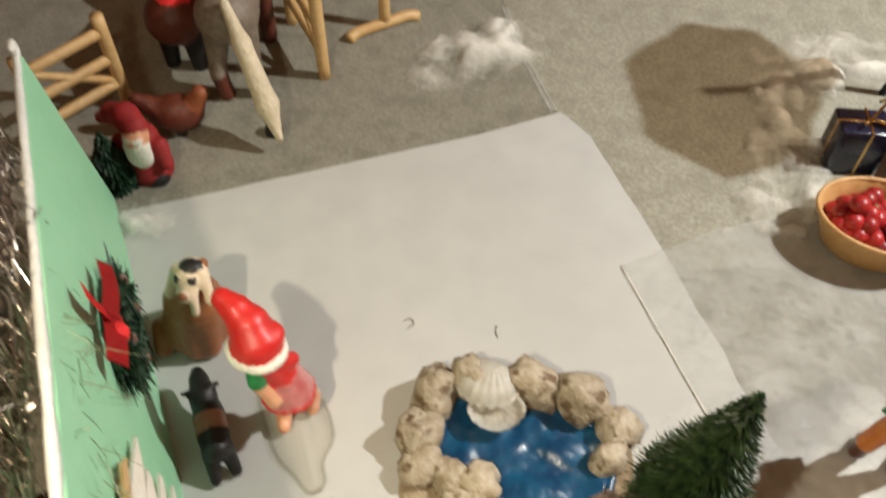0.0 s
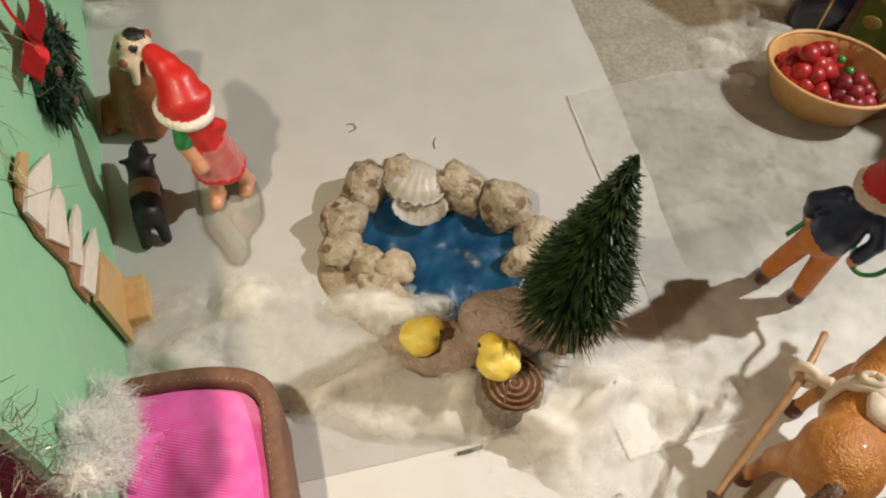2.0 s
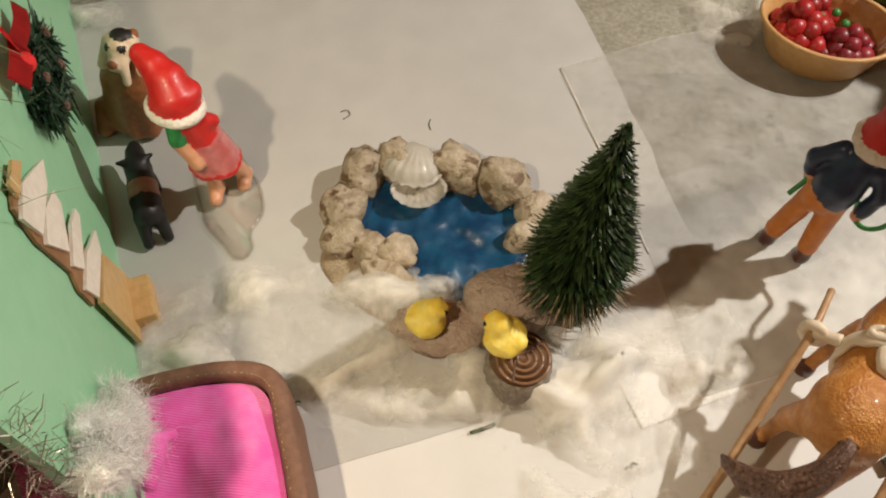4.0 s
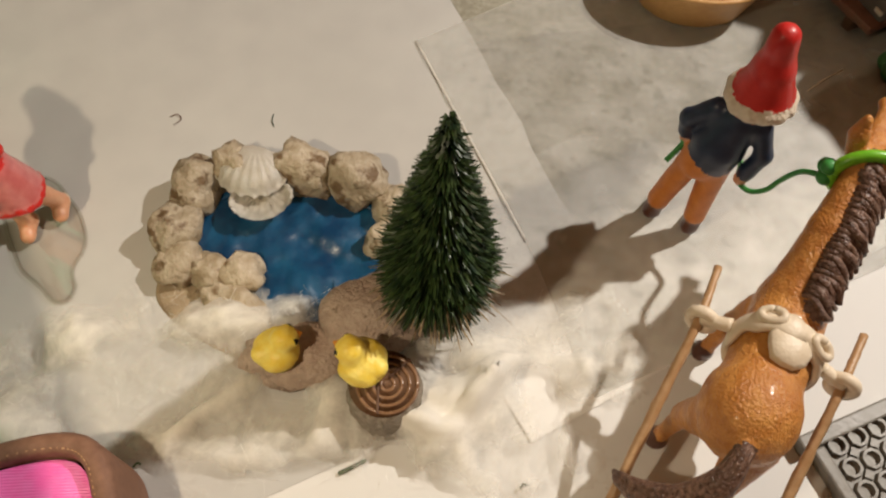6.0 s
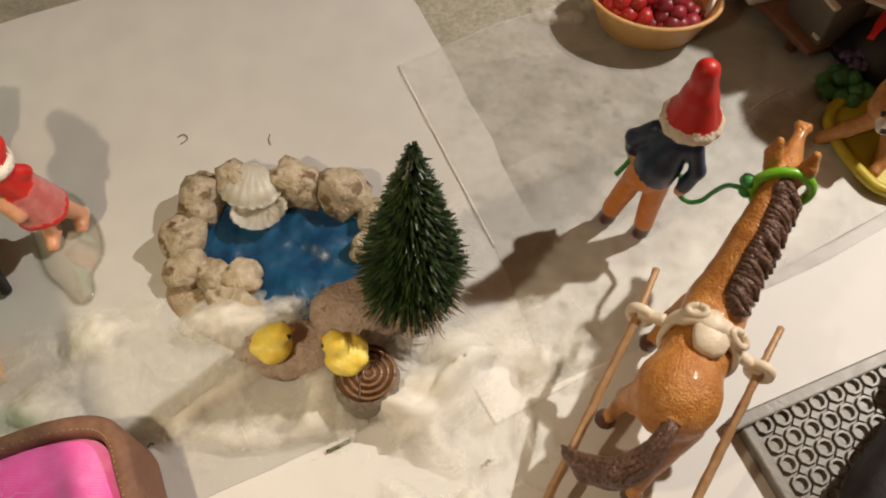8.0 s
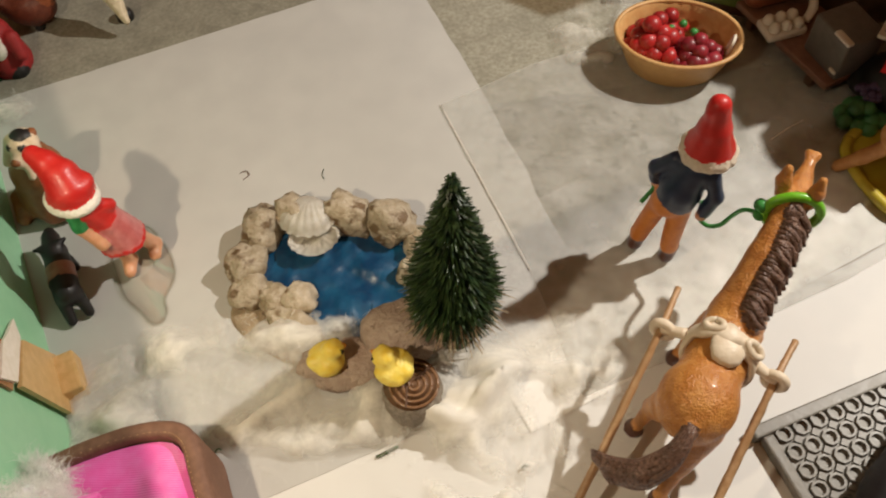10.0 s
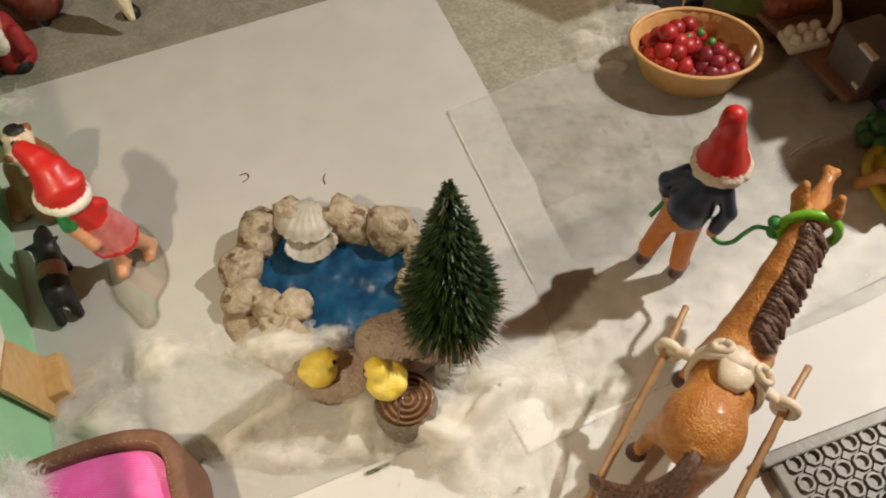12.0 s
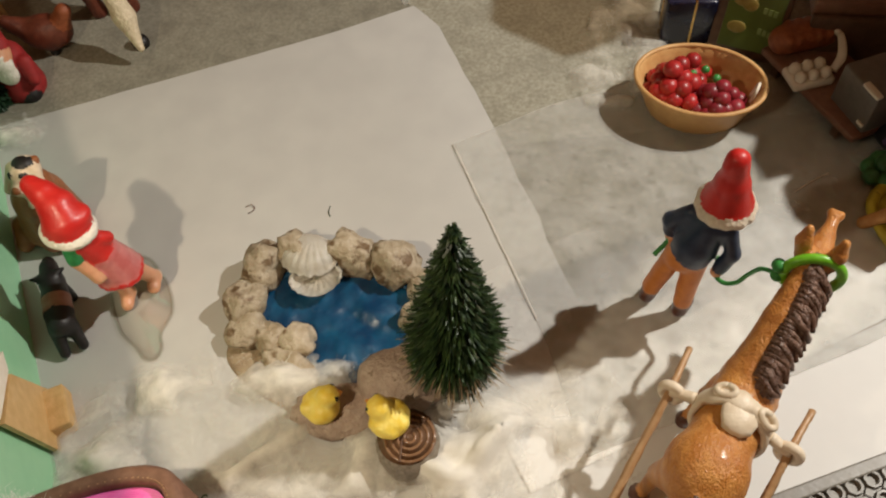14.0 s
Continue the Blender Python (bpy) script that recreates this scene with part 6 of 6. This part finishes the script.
hen = [egg((0, 0, 0.15), (0.15, 0.10, 0.11), 0), cone((0.10, 0, 0.20), (0.15, 0, 0.28), 0.06, 0.045, 1), cone((-0.10, 0, 0.18), (-0.20, 0, 0.25), 0.07, 0.04, 0), cone((0, 0.03, 0.06), (0, 0.03, 0.0), 0.03, 0.03, 2), cone((0, -0.03, 0.06), (0, -0.03, 0.0), 0.03, 0.03, 2)]
figure("toy_hen", hen, [BAY, BREAD, BLACKPAINT], 0.012, "dark red-brown toy hen beside the gate", "toy hen", -1.93, 2.98, 0.0, 15, blend=0.02)
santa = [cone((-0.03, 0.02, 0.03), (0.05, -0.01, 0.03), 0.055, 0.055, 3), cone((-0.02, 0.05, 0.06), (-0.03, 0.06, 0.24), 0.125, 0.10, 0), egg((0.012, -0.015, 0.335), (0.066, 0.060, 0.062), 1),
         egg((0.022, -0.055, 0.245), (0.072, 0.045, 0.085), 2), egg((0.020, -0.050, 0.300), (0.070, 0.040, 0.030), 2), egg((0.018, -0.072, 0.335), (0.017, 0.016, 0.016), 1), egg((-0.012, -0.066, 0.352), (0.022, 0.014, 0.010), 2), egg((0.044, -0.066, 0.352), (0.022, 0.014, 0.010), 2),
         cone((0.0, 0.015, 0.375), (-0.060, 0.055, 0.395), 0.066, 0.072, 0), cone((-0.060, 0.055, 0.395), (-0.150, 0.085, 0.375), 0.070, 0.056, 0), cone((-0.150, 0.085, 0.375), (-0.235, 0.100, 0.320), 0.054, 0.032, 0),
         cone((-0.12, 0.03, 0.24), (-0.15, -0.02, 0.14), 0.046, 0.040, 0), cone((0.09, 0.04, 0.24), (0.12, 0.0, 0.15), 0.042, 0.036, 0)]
# robe colour is darkened in place of the shadow that falls here
figure("santa_doll", santa, [SHADEDRED, SKIN, WHITEFUR, BLACKPAINT], 0.011, "small red-robed bearded toy gnome at the house corner", "doll", -1.955, 2.60, 0.0, blend=0.02)

# ---- cotton wool, strewn as snow ----
def wadding(name, label, blobs, seed, fibres=2600, z0=0.036, fine=0.02, lean=0.55):
    """A low cloud of cotton: a lumpy sheet that thins out at its rim, and fine fibres through it."""
    r = np.random.default_rng(seed)
    ob = thing(name, label, "cotton wool", z=z0, kind="stuff")
    blobs = np.array(blobs, float)
    low, high = (blobs[:, :2] - blobs[:, 2:4]).min(0), (blobs[:, :2] + blobs[:, 2:4]).max(0)

    def height(x, y):
        h = 0.0
        for cx, cy, rx, ry, top in blobs:
            d = ((x - cx) / rx) ** 2 + ((y - cy) / ry) ** 2
            if d < 1:
                h = max(h, top * (1 - d) ** 0.8)
        if h <= 0:
            return 0.0
        u, w = 0.80 * x + 0.60 * y, 0.80 * y - 0.60 * x
        p = Vector((u * 3.0 + seed, w * 3.8, 0.3))
        bend = Vector((noise.noise(p * 0.9 + Vector((7, 1, 3))), noise.noise(p * 0.9 + Vector((2, 9, 5))), 0))
        p = p + bend * 0.9
        k = lean + 0.85 * noise.noise(p) + 0.26 * noise.noise(p * 2.17 + Vector((0.37, 0.61, 0.2))) + 0.13 * noise.noise(p * 4.9 + bend * 2.0) + 0.05 * noise.noise(p * 11.3)
        return 1.35 * h * max(0.0, k)

    verts, faces, index = [], [], {}
    for i, x in enumerate(np.arange(low[0], high[0], fine)):
        for j, y in enumerate(np.arange(low[1], high[1], fine)):
            h = height(x, y)
            if h > 0.003:
                index[i, j] = len(verts)
                verts.append((x, y, h))
    for (i, j), a in index.items():
        b, c, d = index.get((i + 1, j)), index.get((i + 1, j + 1)), index.get((i, j + 1))
        if None not in (b, c, d):
            faces.append((a, b, c, d))
    raw("wadding_layer", verts, faces, COTTON, ob, kind="stuff")
    pts = []
    while len(pts) < fibres:
        cx, cy, rx, ry, top = blobs[r.integers(len(blobs))]
        a, q = r.random() * 6.283, math.sqrt(r.random())
        x, y = cx + rx * q * math.cos(a), cy + ry * q * math.sin(a)
        pts.append((x, y, height(x, y) * (0.4 + 0.75 * r.random()) + 0.006))
    start = np.array(pts)
    d = r.normal(size=(fibres, 3)) * np.array([0.028, 0.028, 0.008])
    bend = r.normal(size=(fibres, 3)) * 0.018
    end = start + d
    end[:, 2] = np.maximum(end[:, 2], 0.004)
    v, f = ribbons(start, start + d * 0.5 + bend, end, 0.0008, seed)
    v[:, 2] = np.maximum(v[:, 2], 0.002)
    raw("fibres", v, f, COTTONFIBRE, ob, kind="stuff", smooth=False)
    return ob


wadding("cotton_wool", "wispy white cotton wool heaped before the pond", [(-0.15, 0.97, 0.36, 0.30, 0.085), (0.12, 0.80, 0.40, 0.26, 0.095), (-0.42, 0.82, 0.38, 0.30, 0.09), (0.05, 1.07, 0.26, 0.16, 0.12), (-0.12, 1.07, 0.18, 0.13, 0.11), (0.19, 1.11, 0.24, 0.09, 0.09), (-0.1, 0.58, 0.42, 0.24, 0.09), (0.27, 1.05, 0.17, 0.055, 0.10), (0.36, 0.70, 0.30, 0.22, 0.14), (0.14, 0.62, 0.30, 0.20, 0.13)], 51, 700, lean=0.33)
wadding("cotton_wool", "wispy white cotton wool between stump and pony", [(1.05, 0.80, 0.36, 0.32, 0.17), (1.15, 0.55, 0.36, 0.34, 0.17), (1.38, 0.90, 0.24, 0.30, 0.14), (0.95, 0.42, 0.34, 0.25, 0.14), (1.30, 1.16, 0.2, 0.16, 0.10), (0.90, 0.90, 0.28, 0.24, 0.24), (0.80, 0.64, 0.30, 0.18, 0.20), (1.02, 1.10, 0.22, 0.20, 0.10)], 52, 400, lean=0.40)
wadding("cotton_wool", "soft white cotton wool along the foot of the house wall", [(-0.70, 0.66, 0.22, 0.30, 0.09), (-0.62, 0.46, 0.26, 0.24, 0.12)], 53, 500)
wadding("cotton_wool", "soft cotton wool tufts by the house corner", [(-1.86, 2.30, 0.18, 0.14, 0.10)], 54, 250, 0.024)
rng = np.random.default_rng(91)
clumps = [(1.37 + 0.075 * rng.normal(), 2.74 + 1.43 * k + 0.03 * rng.normal(), 0.07 + 0.09 * rng.random(), 0.07 + 0.09 * rng.random(), 0.028 + 0.045 * rng.random()) for k in rng.random(46)]
wadding("cotton_wool", "loose cotton wool clumps in a line on the felt", clumps + [(1.60, 4.12, 0.2, 0.2, 0.10)], 55, 500, 0.022, 0.012)
wadding("cotton_wool", "thin cotton wool wisps on the grey felt", [(-0.50, 3.92, 0.34, 0.26, 0.085), (-0.25, 4.1, 0.26, 0.26, 0.08), (-0.62, 3.70, 0.2, 0.16, 0.06), (1.85, 4.35, 0.5, 0.3, 0.08)], 56, 600, 0.014)


def fluff(parent, balls, seed, count=1500, width=0.0022, curl=0.05):
    """A ball of tangled fibres, denser towards its middle."""
    r = np.random.default_rng(seed)
    starts = []
    for cx, cy, cz, rx, ry, rz in balls:
        p = r.normal(size=(count, 3))
        p = p / np.linalg.norm(p, axis=1, keepdims=True) * (r.random((count, 1)) ** 0.45)
        p = p * (1 + 0.25 * np.sin(7 * p[:, :1] + 3 * p[:, 1:2] + seed))
        q = np.array([cx, cy, cz]) + p * np.array([rx, ry, rz])
        q[:, 2] = np.maximum(q[:, 2], 0.006)
        starts.append(q)
    start = np.concatenate(starts)
    d = r.normal(size=start.shape) * curl
    end = start + d
    end[:, 2] = np.maximum(end[:, 2], 0.004)
    v, f = ribbons(start, start + d * 0.5 + r.normal(size=start.shape) * curl * 0.6, end, width, seed)
    v[:, 2] = np.maximum(v[:, 2], 0.002)
    return raw("fluff", v, f, COTTONFIBRE, parent, kind="stuff", smooth=False)


def cotton_puff(label, balls, seed, z=0.036, core=0.72, fibres=260, width=0.0008, curl=0.018):
    """Soft lumps of cotton wool with a fine halo of short fibres."""
    r = np.random.default_rng(seed)
    prims = []
    for cx, cy, cz, rx, ry, rz in balls:
        prims.append(egg((cx, cy, cz), (rx * core, ry * core, rz * core), 0))
        for i in range(7):
            d = r.normal(size=3)
            d /= np.linalg.norm(d)
            q = core * (0.39 + 0.30 * r.random())
            prims.append(egg((cx + d[0] * rx * 0.62, cy + d[1] * ry * 0.62, max(cz + d[2] * rz * 0.62, 0.01)), (rx * q, ry * q, rz * q), 0))
    ob = thing("cotton_wool", label, "cotton wool", z=z, kind="stuff")
    v, q, m = organic(prims, 0.017, blend=0.03, rough=0.006, rough_size=0.03, seed=seed)
    raw("puff", v, q, [COTTONBALL], ob, kind="stuff", face_mats=m)
    fluff(ob, [(x, y, zz, rx * 0.95, ry * 0.95, rz * 0.95) for x, y, zz, rx, ry, rz in balls], seed + 1, fibres, width, curl)


rng = np.random.default_rng(77)
tufts = [(*on_wall(2.68 + 0.36 * a + 0.04 * np.clip(rng.normal(), -1, 1), 0.40 + 0.55 * a + 0.12 * np.clip(rng.normal(), -1, 1), 0.03 + 0.035 * rng.random()), 0.030 + 0.022 * rng.random(), 0.030 + 0.022 * rng.random(), 0.040 + 0.03 * rng.random()) for a in rng.random(22)]
cotton_puff("fluffy cotton wool stuck to the green wall", tufts, 57, core=0.45, fibres=900, width=0.0013, curl=0.032)

# small litter on the paper
def sliver(pts, r, mat, label, category):
    return tagged(part("sliver", tube(pts, r, 8, 6, flat=0.5), mat), label, category)


sliver([(0.50, 0.545, 0.03), (0.535, 0.565, 0.035), (0.585, 0.60, 0.03)], 0.007, NEEDLE, "small dark green plastic needle on the paper", "needle")
sliver([(-0.435, 1.955, 0.028), (-0.405, 1.97, 0.032), (-0.385, 1.945, 0.03), (-0.41, 1.915, 0.028)], 0.0024, BOOT, "tiny curled dark thread on the paper", "thread")
sliver([(-0.005, 2.01, 0.028), (-0.005, 1.975, 0.03), (0.01, 1.945, 0.028)], 0.002, NEEDLEDARK, "tiny straight dark thread on the paper", "thread")
for i, (x, y) in enumerate(((1.10, 0.55), (0.99, 0.82), (-0.30, 0.52), (-0.18, 0.50), (0.86, 0.72))):
    sliver([(x, y, 0.04), (x + 0.012, y + 0.014, 0.045), (x + 0.024, y + 0.012, 0.04)], 0.004, NEEDLE, "tiny green bristle fallen from the tree", "needle")
sliver([(2.235, 2.33, 0.05), (2.32, 2.40, 0.06), (2.40, 2.46, 0.055)], 0.0025, HARNESS, "thin pale straw on the frosted paper", "straw")
